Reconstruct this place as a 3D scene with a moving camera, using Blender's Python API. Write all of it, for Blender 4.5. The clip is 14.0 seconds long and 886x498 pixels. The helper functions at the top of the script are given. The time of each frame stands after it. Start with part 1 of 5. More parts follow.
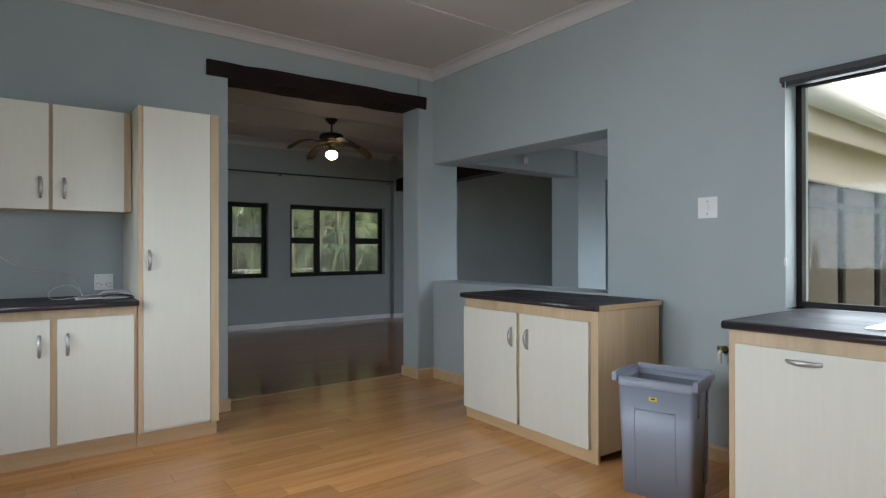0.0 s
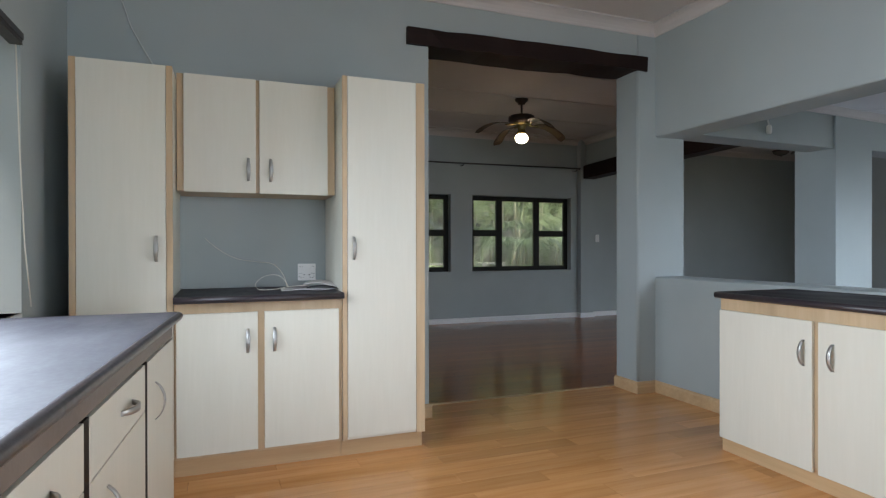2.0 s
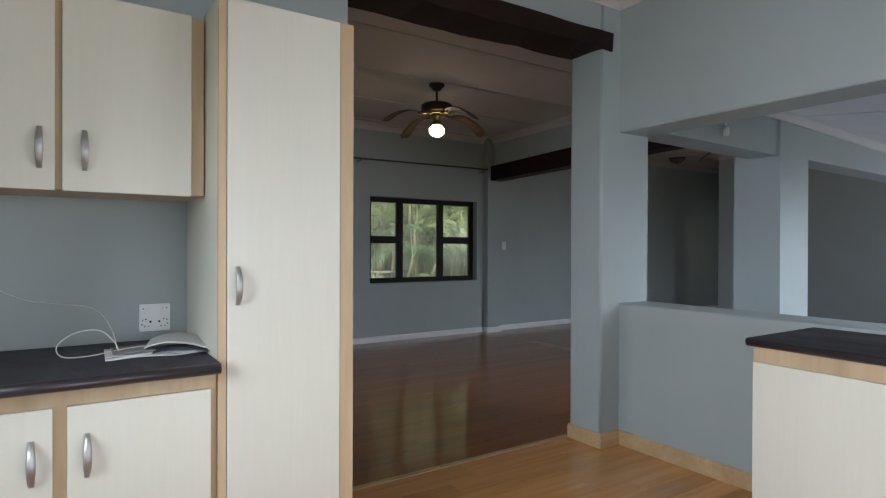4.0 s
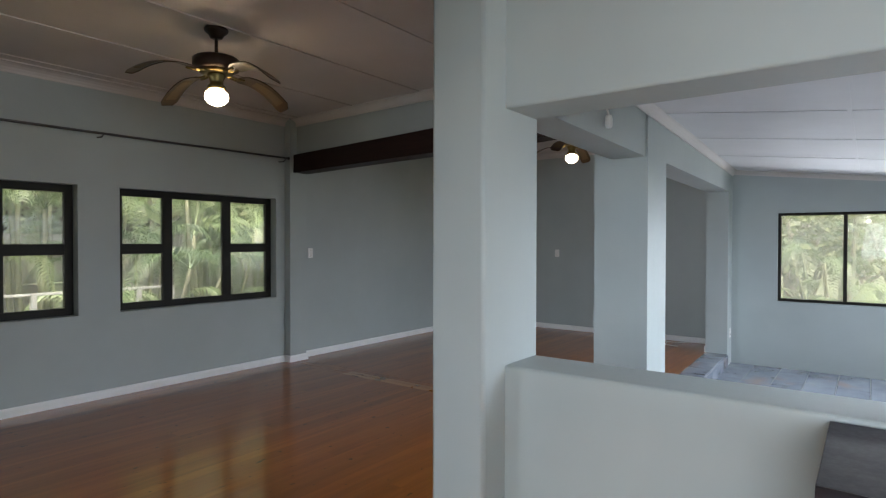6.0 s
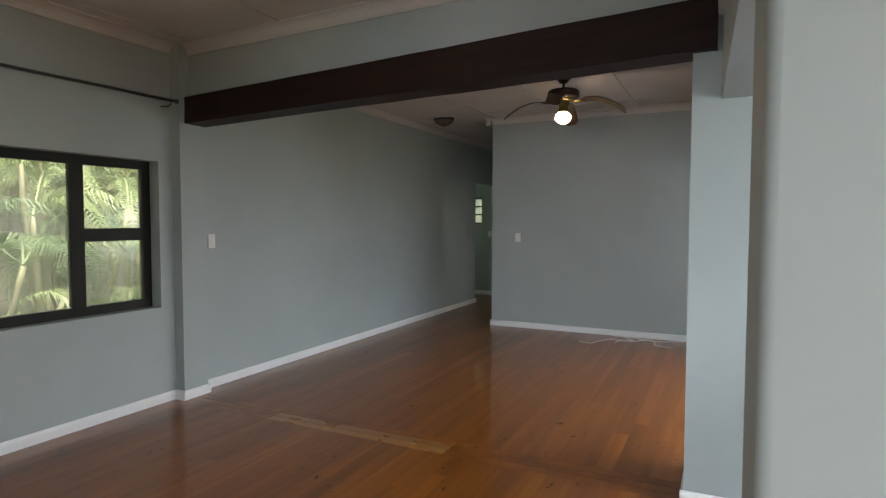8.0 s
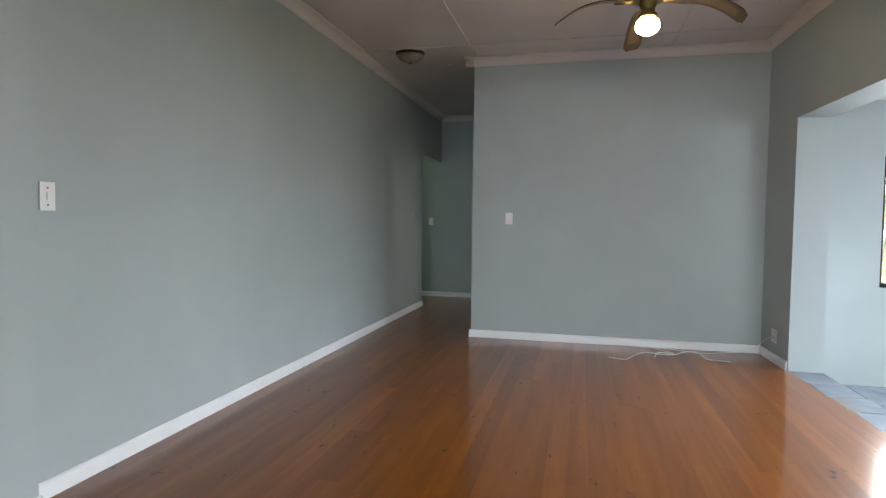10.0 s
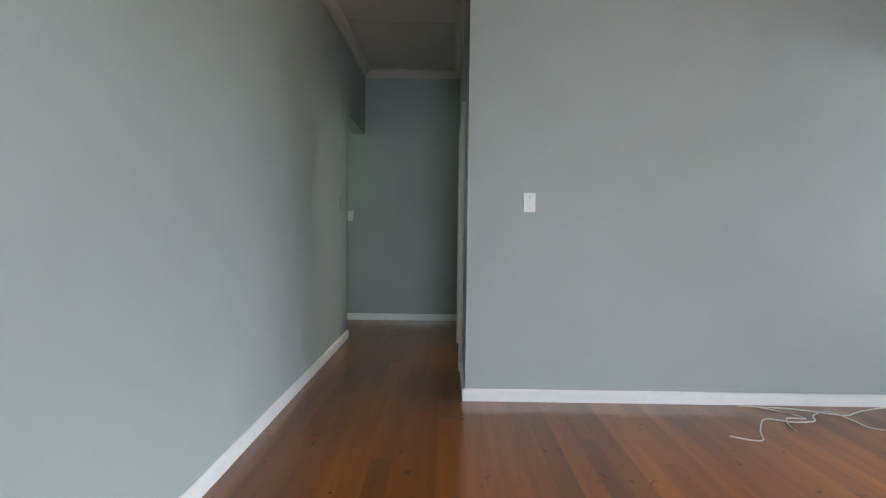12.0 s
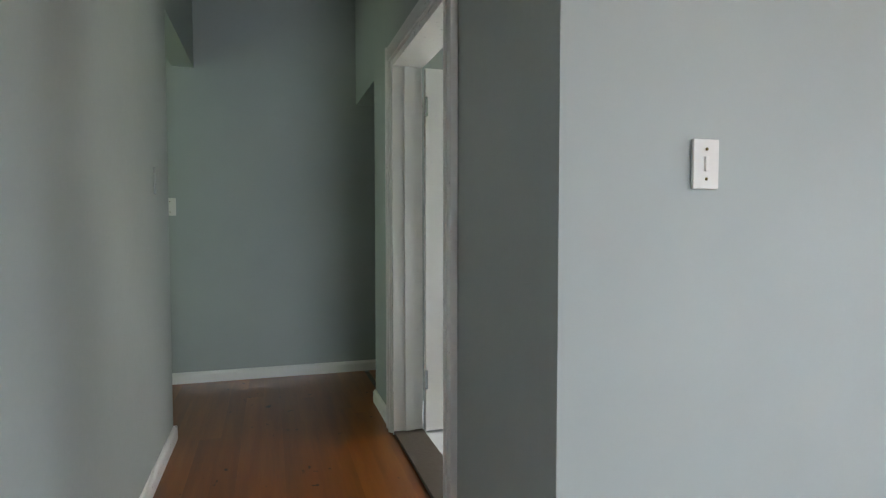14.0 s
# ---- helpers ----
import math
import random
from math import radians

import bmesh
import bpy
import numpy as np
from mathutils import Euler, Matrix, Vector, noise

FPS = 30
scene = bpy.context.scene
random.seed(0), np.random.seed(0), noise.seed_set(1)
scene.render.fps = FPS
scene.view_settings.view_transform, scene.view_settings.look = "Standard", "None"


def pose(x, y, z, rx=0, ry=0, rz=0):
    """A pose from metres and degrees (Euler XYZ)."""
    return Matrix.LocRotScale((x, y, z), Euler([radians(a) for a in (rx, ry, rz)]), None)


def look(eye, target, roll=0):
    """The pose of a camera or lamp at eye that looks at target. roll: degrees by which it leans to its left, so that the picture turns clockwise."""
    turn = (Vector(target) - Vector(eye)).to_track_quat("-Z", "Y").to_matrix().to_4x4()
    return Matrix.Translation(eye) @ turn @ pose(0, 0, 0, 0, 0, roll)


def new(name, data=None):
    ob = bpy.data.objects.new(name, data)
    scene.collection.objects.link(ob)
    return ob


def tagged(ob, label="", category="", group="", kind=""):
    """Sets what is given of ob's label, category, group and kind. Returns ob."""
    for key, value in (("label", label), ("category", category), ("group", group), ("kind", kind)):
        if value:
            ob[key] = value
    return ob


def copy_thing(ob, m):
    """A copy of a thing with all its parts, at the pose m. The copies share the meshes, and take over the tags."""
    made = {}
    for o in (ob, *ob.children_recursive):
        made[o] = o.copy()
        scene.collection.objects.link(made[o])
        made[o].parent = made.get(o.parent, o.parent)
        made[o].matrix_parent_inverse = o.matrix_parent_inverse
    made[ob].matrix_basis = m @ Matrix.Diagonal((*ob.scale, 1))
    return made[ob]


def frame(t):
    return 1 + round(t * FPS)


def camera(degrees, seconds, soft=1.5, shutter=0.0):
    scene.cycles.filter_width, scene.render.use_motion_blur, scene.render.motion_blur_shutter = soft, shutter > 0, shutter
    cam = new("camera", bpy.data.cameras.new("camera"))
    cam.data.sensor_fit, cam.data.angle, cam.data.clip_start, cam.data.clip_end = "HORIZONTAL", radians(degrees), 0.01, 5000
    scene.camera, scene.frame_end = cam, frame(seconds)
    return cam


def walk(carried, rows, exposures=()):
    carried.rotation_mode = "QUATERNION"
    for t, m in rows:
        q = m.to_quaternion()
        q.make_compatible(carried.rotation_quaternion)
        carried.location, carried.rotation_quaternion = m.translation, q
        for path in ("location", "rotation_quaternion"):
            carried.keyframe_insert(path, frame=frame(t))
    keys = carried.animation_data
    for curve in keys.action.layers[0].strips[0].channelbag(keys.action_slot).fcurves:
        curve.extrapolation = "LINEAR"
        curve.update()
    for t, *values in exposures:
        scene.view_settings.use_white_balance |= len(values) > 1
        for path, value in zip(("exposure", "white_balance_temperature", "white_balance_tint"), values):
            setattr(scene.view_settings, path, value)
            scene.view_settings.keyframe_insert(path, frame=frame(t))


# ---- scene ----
cam = camera(75.2, 14.0, soft=1.25)
PATH = [
    (0, (-0.476, -0.334, 1.24), (0.729, 1.262, 1.244), -0.1),
    (0.5, (-0.445, -0.19, 1.228), (0.574, 1.531, 1.228), -0.1),
    (1, (-0.432, -0.023, 1.215), (0.407, 1.793, 1.214), -0.2),
    (1.5, (-0.461, 0.208, 1.203), (0.276, 2.067, 1.197), -0.1),
    (2, (-0.469, 0.459, 1.186), (0.251, 2.324, 1.179), -0.1),
    (2.5, (-0.43, 0.779, 1.189), (0.299, 2.641, 1.18), -0.1),
    (3, (-0.402, 1.096, 1.198), (0.361, 2.944, 1.188), -0.0),
    (3.5, (-0.363, 1.368, 1.251), (0.519, 3.163, 1.241), 0.1),
    (4, (-0.264, 1.66, 1.315), (0.839, 3.328, 1.306), 0.2),
    (4.2, (-0.217, 1.781, 1.344), (0.975, 3.387, 1.335), 0.2),
    (6.3, (0.81, 3.125, 1.51), (2.446, 4.275, 1.475), 0.1),
    (6.5, (0.931, 3.268, 1.52), (2.586, 4.391, 1.481), 0.1),
    (7, (1.216, 3.664, 1.535), (2.913, 4.721, 1.478), 0.1),
    (7.5, (1.453, 4.099, 1.537), (3.207, 5.057, 1.448), 0.2),
    (8, (1.81, 4.542, 1.518), (3.603, 5.423, 1.42), 0.1),
    (8.2, (1.966, 4.723, 1.507), (3.768, 5.584, 1.397), 0.1),
    (10.3, (3.812, 6.721, 1.182), (5.769, 7.123, 1.101), 0.7),
    (10.5, (4.025, 6.891, 1.15), (5.989, 7.258, 1.075), 0.7),
    (11, (4.612, 7.194, 1.127), (6.591, 7.473, 1.054), 0.7),
    (11.5, (5.247, 7.476, 1.126), (7.238, 7.649, 1.048), 0.5),
    (12, (5.926, 7.708, 1.111), (7.925, 7.726, 1.04), 0.7),
    (12.5, (6.605, 7.907, 1.128), (8.6, 7.79, 1.051), 0.3),
    (13, (7.251, 8.055, 1.114), (9.233, 7.799, 1.042), 0.3),
    (13.5, (7.858, 8.153, 1.121), (9.814, 7.745, 1.042), 0.3),
    (14, (8.435, 8.222, 1.139), (10.348, 7.647, 1.049), -0.0),
]
walk(cam, [(t, look(e, g, r)) for t, e, g, r in PATH], [(0.0, 0.40, 6400, 11.5), (0.5, 0.52, 6450, 12.5), (1.0, 0.64, 6450, 12.5), (1.5, 0.80, 6400, 13), (4.0, 0.84, 6450, 13), (6.5, 1.66, 6700, 13.5), (7.5, 1.92, 6850, 13.5), (8.2, 1.95, 7150, 13.5), (10.5, 2.78, 6750, 12.5), (12.0, 2.98, 6750, 13), (14.0, 3.36, 6850, 13)])


# ---- world and sun ----
world = bpy.data.worlds.new("world")
scene.world = world
world.use_nodes = True
_n, _l = world.node_tree.nodes, world.node_tree.links
_n.clear()
_sky = _n.new("ShaderNodeTexSky")
_sky.sky_type, _sky.sun_disc = 'NISHITA', False
_sky.sun_elevation, _sky.sun_rotation = radians(68), radians(207)
_sky.air_density, _sky.dust_density, _sky.ozone_density = 1.6, 10.0, 0.6
_bg = _n.new("ShaderNodeBackground")
_bg.inputs["Strength"].default_value = 0.15
_wo = _n.new("ShaderNodeOutputWorld")
_l.new(_sky.outputs[0], _bg.inputs[0])
_l.new(_bg.outputs[0], _wo.inputs[0])
sun = new("sun", bpy.data.lights.new("sun", 'SUN'))
sun.data.energy, sun.data.angle, sun.data.color = 4.5, radians(20), (1.0, 0.95, 0.88)
sun.matrix_world = look((0, 0, 20), (1.84, 3.65, 9.9))


def window_light(name, at, towards, w, h, watts, colour=(0.86, 0.93, 1.0), spread=180):
    """The sky's light in a window or glazed front, some of them unseen and added."""
    lamp = new(name, bpy.data.lights.new(name, 'AREA'))
    lamp.data.shape, lamp.data.size, lamp.data.size_y, lamp.data.energy, lamp.data.color = 'RECTANGLE', w, h, watts, colour
    lamp.data.spread = radians(spread)
    lamp.matrix_world = look(at, (at[0] + towards[0], at[1] + towards[1], at[2] + towards[2]))
    return lamp


window_light("sky_sunroom_front", (6.2, 1.50, 1.72), (0, 1, -0.84), 6.0, 0.65, 44, (0.70, 0.84, 1.0), 94)
window_light("sky_sunroom_east", (9.25, 2.8, 1.29), (-1, 0, 0), 2.1, 1.1, 12, (0.78, 0.88, 1.0), 150)
# fill from the south, through an unseen glazed door added for it
window_light("added_kitchen_south_light", (0.9, -2.55, 1.25), (0, 1, -0.18), 2.6, 1.6, 18, (0.70, 0.84, 1.0), 105)
window_light("sky_west_window", (-1.50, 2.03, 1.5), (1, -0.34, -0.52), 2.2, 1.1, 52, (0.76, 0.88, 1.0), 142)
window_light("sky_sink_window", (2.93, 0.13, 1.55), (-1, 0.15, -0.2), 1.6, 1.1, 21, (0.82, 0.91, 1.0), 160)
# fill from the west, in an unseen window added for it
window_light("added_living_west_light", (-1.26, 6.6, 1.45), (1, -0.12, -0.18), 1.9, 1.1, 6, (0.72, 0.86, 1.0), 56)
window_light("sky_lobby_window", (12.2, 10.46, 1.5), (0, -1, 0), 0.7, 1.1, 0.7, (0.68, 1.0, 0.74))
window_light("sky_bathroom_window", (10.85, 5.47, 1.55), (0, 1, 0), 1.2, 1.0, 1.0)


# ---- materials ----
def material(name, base=(0.5, 0.5, 0.5), rough=0.6, metal=0.0, coat=0.0):
    m = bpy.data.materials.new(name)
    m.use_nodes = True
    b = m.node_tree.nodes["Principled BSDF"]
    b.inputs["Base Color"].default_value = (*base, 1)
    b.inputs["Roughness"].default_value = rough
    b.inputs["Metallic"].default_value = metal
    b.inputs["Coat Weight"].default_value = coat
    return m, m.node_tree.nodes, m.node_tree.links, b


def noise_tex(n, l, scale, detail=4.0, stretch=(1, 1, 1), rough=0.55, source="Object", shift=None):
    co = n.new("ShaderNodeTexCoord")
    mp = n.new("ShaderNodeMapping")
    mp.inputs["Scale"].default_value = stretch
    l.new(co.outputs[source], mp.inputs["Vector"])
    if shift is not None:
        l.new(shift, mp.inputs["Location"])
    t = n.new("ShaderNodeTexNoise")
    t.inputs["Scale"].default_value, t.inputs["Detail"].default_value = scale, detail
    t.inputs["Roughness"].default_value = rough
    l.new(mp.outputs[0], t.inputs["Vector"])
    return t.outputs["Fac"]


def ramp(n, l, fac, stops):
    r = n.new("ShaderNodeValToRGB")
    e = r.color_ramp.elements
    while len(e) < len(stops):
        e.new(0.5)
    for q, (p, c) in zip(e, stops):
        q.position, q.color = p, (*c, 1)
    l.new(fac, r.inputs[0])
    return r.outputs[0]


def mix(n, l, fac, a, b, mode='MIX'):
    m = n.new("ShaderNodeMix")
    m.data_type, m.blend_type = 'RGBA', mode
    for sock, v in ((m.inputs[0], fac), (m.inputs[6], a), (m.inputs[7], b)):
        if hasattr(v, "links"):
            l.new(v, sock)
        elif isinstance(v, tuple):
            sock.default_value = (*v, 1)
        else:
            sock.default_value = v
    return m.outputs[2]


def bump(n, l, b, height, strength=0.2, distance=0.01):
    k = n.new("ShaderNodeBump")
    k.inputs["Strength"].default_value, k.inputs["Distance"].default_value = strength, distance
    l.new(height, k.inputs["Height"])
    l.new(k.outputs[0], b.inputs["Normal"])


def rough_from(n, l, b, fac, lo, hi):
    r = n.new("ShaderNodeMapRange")
    r.inputs["To Min"].default_value, r.inputs["To Max"].default_value = lo, hi
    l.new(fac, r.inputs["Value"])
    l.new(r.outputs[0], b.inputs["Roughness"])


def paint(name, c, rough=0.55, relief=0.25, vary=0.05):
    m, n, l, b = material(name, c, rough)
    big = noise_tex(n, l, 1.3, 3)
    fine = noise_tex(n, l, 45, 6)
    dark = tuple(v * (1 - vary) for v in c)
    light = tuple(min(1, v * (1 + vary)) for v in c)
    l.new(ramp(n, l, big, [(0.3, dark), (0.7, light)]), b.inputs["Base Color"])
    mid = noise_tex(n, l, 9, 3)
    add = n.new("ShaderNodeMath")
    add.operation = 'ADD'
    l.new(fine, add.inputs[0])
    l.new(mid, add.inputs[1])
    bump(n, l, b, add.outputs[0], relief, 0.004)
    rough_from(n, l, b, fine, rough - 0.08, rough + 0.08)
    return m


def wood(name, stops, axis, scale=5.0, rough=(0.3, 0.5), coat=0.0, relief=0.08, per_piece=True, knots=False, spread=0.25, spec=0.5, streak=0.45, detail=8):
    """Grain that runs along one axis; each piece takes its own shade and its own stretch of grain."""
    m, n, l, b = material(name, stops[0][1], rough[0], coat=coat)
    stretch = [1.0, 1.0, 1.0]
    for i in range(3):
        stretch[i] = 0.07 if i == axis else 1.0
    info = n.new("ShaderNodeObjectInfo")
    sc = n.new("ShaderNodeMath")
    sc.operation = 'MULTIPLY'
    sc.inputs[1].default_value = 37.0
    l.new(info.outputs["Random"], sc.inputs[0])
    shift = sc.outputs[0] if per_piece else None
    grain = noise_tex(n, l, scale * 4, detail, tuple(stretch), 0.65, shift=shift)
    broad = noise_tex(n, l, scale * 0.7, 3, tuple(stretch), shift=shift)
    col = ramp(n, l, grain, stops)
    hsv = n.new("ShaderNodeHueSaturation")
    mr = n.new("ShaderNodeMapRange")
    mr.inputs["To Min"].default_value, mr.inputs["To Max"].default_value = 1 - spread, 1 + spread
    if per_piece:
        l.new(info.outputs["Random"], mr.inputs["Value"])
    else:
        l.new(broad, mr.inputs["Value"])
    l.new(mr.outputs[0], hsv.inputs["Value"])
    l.new(col, hsv.inputs["Color"])
    out = hsv.outputs[0]
    tint = n.new("ShaderNodeMapRange")
    tint.inputs["From Min"].default_value, tint.inputs["From Max"].default_value = 0.35, 0.7
    tint.inputs["To Min"].default_value, tint.inputs["To Max"].default_value = 0.0, streak
    l.new(broad, tint.inputs["Value"])
    dark = tuple(v * 0.55 for v in stops[0][1])
    out = mix(n, l, tint.outputs[0], out, dark)
    if knots:
        spots = noise_tex(n, l, 11, 3, (1.0, 1.5, 1), shift=shift)
        kn = n.new("ShaderNodeMapRange")
        kn.inputs["From Min"].default_value, kn.inputs["From Max"].default_value = 0.68, 0.72
        l.new(spots, kn.inputs["Value"])
        out = mix(n, l, kn.outputs[0], out, tuple(v * 0.2 for v in stops[0][1]))
    l.new(out, b.inputs["Base Color"])
    b.inputs["Specular IOR Level"].default_value = spec
    wear = noise_tex(n, l, 2.2, 5)
    rough_from(n, l, b, wear, *rough)
    if relief:
        bump(n, l, b, grain, relief, 0.002)
    return m


def glass_mat(name, tint=(0.97, 0.99, 0.98), ior=1.22, dust_glare=0.0):
    m, n, l, b = material(name, tint, 0.0)
    n.remove(b)
    tr, gl, mx = n.new("ShaderNodeBsdfTransparent"), n.new("ShaderNodeBsdfGlossy"), n.new("ShaderNodeMixShader")
    tr.inputs[0].default_value = (*tint, 1)
    gl.inputs["Roughness"].default_value = 0.01
    fr = n.new("ShaderNodeFresnel")
    fr.inputs[0].default_value = ior
    l.new(fr.outputs[0], mx.inputs[0])
    clear = tr.outputs[0]
    # pale film: dust on the living room panes, painted glare in the sunroom
    if dust_glare:
        film, mz = n.new("ShaderNodeBsdfTranslucent"), n.new("ShaderNodeMixShader")
        film.inputs[0].default_value = (0.86, 0.88, 0.84, 1)
        amount = n.new("ShaderNodeMapRange")
        amount.inputs["To Min"].default_value, amount.inputs["To Max"].default_value = dust_glare * 0.5, dust_glare * 1.5
        l.new(noise_tex(n, l, 2.5, 5), amount.inputs["Value"])
        l.new(amount.outputs[0], mz.inputs[0])
        l.new(tr.outputs[0], mz.inputs[1])
        l.new(film.outputs[0], mz.inputs[2])
        clear = mz.outputs[0]
    l.new(clear, mx.inputs[1])
    l.new(gl.outputs[0], mx.inputs[2])
    l.new(mx.outputs[0], n["Material Output"].inputs[0])
    return m


def emitter(name, c, strength):
    m, n, l, b = material(name, (0.9, 0.9, 0.88), 0.35)
    b.inputs["Emission Color"].default_value = (*c, 1)
    b.inputs["Emission Strength"].default_value = strength
    return m


WALL = paint("blue_grey_wall_paint", (0.362, 0.402, 0.397), 0.6, 0.1)
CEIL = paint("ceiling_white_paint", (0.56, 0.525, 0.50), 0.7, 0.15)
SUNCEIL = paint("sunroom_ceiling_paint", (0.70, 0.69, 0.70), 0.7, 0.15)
DARKGAP = paint("dark_brown_carcass", (0.022, 0.015, 0.011), 0.6, 0.05)
DARKGAP.node_tree.nodes["Principled BSDF"].inputs["Specular IOR Level"].default_value = 0.08
WHITE = paint("white_gloss_paint", (0.78, 0.78, 0.77), 0.3, 0.03, 0.02)
PLASTIC = paint("white_plastic", (0.74, 0.73, 0.70), 0.35, 0.02)
CREAM_EXT = paint("cream_exterior_paint", (0.80, 0.72, 0.63), 0.8, 0.4)
BEECH = wood("beech_edging", [(0.2, (0.50, 0.35, 0.20)), (0.8, (0.66, 0.49, 0.31))], 2, 7, (0.35, 0.5), per_piece=False, spread=0.06)
BEECH_X = wood("beech_skirting", [(0.2, (0.50, 0.32, 0.16)), (0.8, (0.66, 0.46, 0.26))], 0, 7, (0.35, 0.5), per_piece=False, spread=0.06)
CREAM = wood("cream_woodgrain_laminate", [(0.3, (0.655, 0.63, 0.535)), (0.5, (0.665, 0.64, 0.55)), (0.7, (0.68, 0.655, 0.565))], 2, 14, (0.33, 0.46), relief=0.02, spread=0.015, streak=0.06)
LAMINATE = wood("beech_laminate_floor", [(0.2, (0.52, 0.225, 0.070)), (0.5, (0.66, 0.320, 0.115)), (0.8, (0.74, 0.395, 0.165))], 0, 5, (0.12, 0.22), relief=0.02, spread=0.12)
PINE = wood("varnished_pine_floor", [(0.2, (0.150, 0.040, 0.005)), (0.5, (0.275, 0.082, 0.011)), (0.8, (0.390, 0.134, 0.022))], 0, 2.6, (0.277, 0.287), relief=0.0, knots=True, spread=0.09, detail=6, spec=0.22, streak=0.6, coat=0.5)
PINE.node_tree.nodes["Principled BSDF"].inputs["Coat Roughness"].default_value = 0.11
PATCHWOOD = wood("pale_patch_boards", [(0.2, (0.29, 0.110, 0.020)), (0.8, (0.43, 0.185, 0.040))], 1, 4, (0.25, 0.30), coat=0.5, spread=0.15, knots=True)
DARKBEAM = wood("dark_stained_beam", [(0.2, (0.012, 0.006, 0.005)), (0.8, (0.034, 0.016, 0.012))], 0, 4, (0.45, 0.7), relief=0.5, per_piece=False, spread=0.2, spec=0.15)
DARKBEAM_Y = wood("dark_stained_beam_across", [(0.2, (0.012, 0.006, 0.005)), (0.8, (0.034, 0.016, 0.012))], 1, 4, (0.4, 0.6), relief=0.4, per_piece=False, spread=0.2, spec=0.15)
FANWOOD = wood("fan_blade_wood", [(0.2, (0.040, 0.025, 0.013)), (0.8, (0.075, 0.048, 0.024))], 0, 8, (0.25, 0.4), spread=0.1)
CANE = paint("woven_cane", (0.13, 0.095, 0.052), 0.6, 0.6, 0.2)
FRAME = paint("bronze_aluminium", (0.014, 0.0125, 0.010), 0.5, 0.03)
FRAME.node_tree.nodes["Principled BSDF"].inputs["Specular IOR Level"].default_value = 0.2
NICKEL = material("satin_nickel", (0.50, 0.495, 0.48), 0.52, 1.0)[0]
STEEL = material("brushed_steel", (0.62, 0.62, 0.62), 0.25, 1.0)[0]
BRASS = material("antique_brass", (0.22, 0.175, 0.07), 0.38, 1.0)[0]
DARKBRASS = material("dark_bronze_metal", (0.045, 0.032, 0.025), 0.4, 0.8)[0]
PEWTER = material("dark_pewter_rod", (0.10, 0.10, 0.095), 0.4, 0.8)[0]
BLACK = material("black_rubber", (0.012, 0.012, 0.013), 0.5)[0]
GLASS = glass_mat("window_glass")
GLASS_DUSTY = glass_mat("dusty_window_glass", dust_glare=0.13)
# whitish film puts the glare of bright daylight into the pane
GLASS_GLARE = glass_mat("glare_film_sunroom_glass", dust_glare=0.2)
RAILPAINT = paint("weathered_white_paint", (0.36, 0.36, 0.35), 0.6, 0.2, 0.15)
GLASS_OUT = glass_mat("sunroom_front_glass", ior=2.0)
LAMP = emitter("lit_lamp_glass", (1.0, 0.76, 0.50), 10.0)
LAMPOFF = paint("smoked_lamp_glass", (0.16, 0.14, 0.12), 0.25, 0.05)
BINGREY = paint("grey_bin_plastic", (0.23, 0.245, 0.29), 0.42, 0.05)
BINDARK = paint("dark_bin_inside", (0.14, 0.155, 0.185), 0.5, 0.06)
YELLOW = paint("yellow_sticker", (0.72, 0.58, 0.04), 0.4, 0.02)
PAPER = paint("newsprint", (0.60, 0.59, 0.58), 0.8, 0.1)
NEWSINK = paint("grey_print", (0.27, 0.26, 0.26), 0.8, 0.1, 0.35)
INK = material("printing_ink", (0.05, 0.05, 0.06), 0.8)[0]
CABLE = paint("white_cable", (0.66, 0.63, 0.56), 0.5, 0.02)
SLATEBLIND = paint("grey_blind_slats", (0.035, 0.033, 0.032), 0.5, 0.05)
BATHTILE = paint("pale_bathroom_tile", (0.66, 0.70, 0.74), 0.2, 0.02)
THRESH = paint("dark_threshold_timber", (0.10, 0.075, 0.06), 0.5, 0.3)
CONCRETE = paint("grey_concrete_wall", (0.30, 0.29, 0.27), 0.9, 0.6, 0.2)


def worktop_mat():
    m, n, l, b = material("dark_slate_laminate", (0.05, 0.05, 0.06), 0.3)
    a, c = noise_tex(n, l, 3.5, 6), noise_tex(n, l, 60, 4)
    col = ramp(n, l, a, [(0.3, (0.026, 0.025, 0.032)), (0.55, (0.046, 0.044, 0.053)), (0.75, (0.080, 0.078, 0.088))])
    l.new(mix(n, l, 0.3, col, ramp(n, l, c, [(0.4, (0.03, 0.03, 0.035)), (0.7, (0.09, 0.09, 0.10))])), b.inputs["Base Color"])
    smear = noise_tex(n, l, 6, 5, (1.0, 0.35, 1.0), 0.6)
    rough_from(n, l, b, ramp(n, l, smear, [(0.35, (0.0, 0.0, 0.0)), (0.65, (1.0, 1.0, 1.0))]), 0.44, 0.58)
    bump(n, l, b, c, 0.05, 0.001)
    b.inputs["Specular IOR Level"].default_value = 0.25
    return m


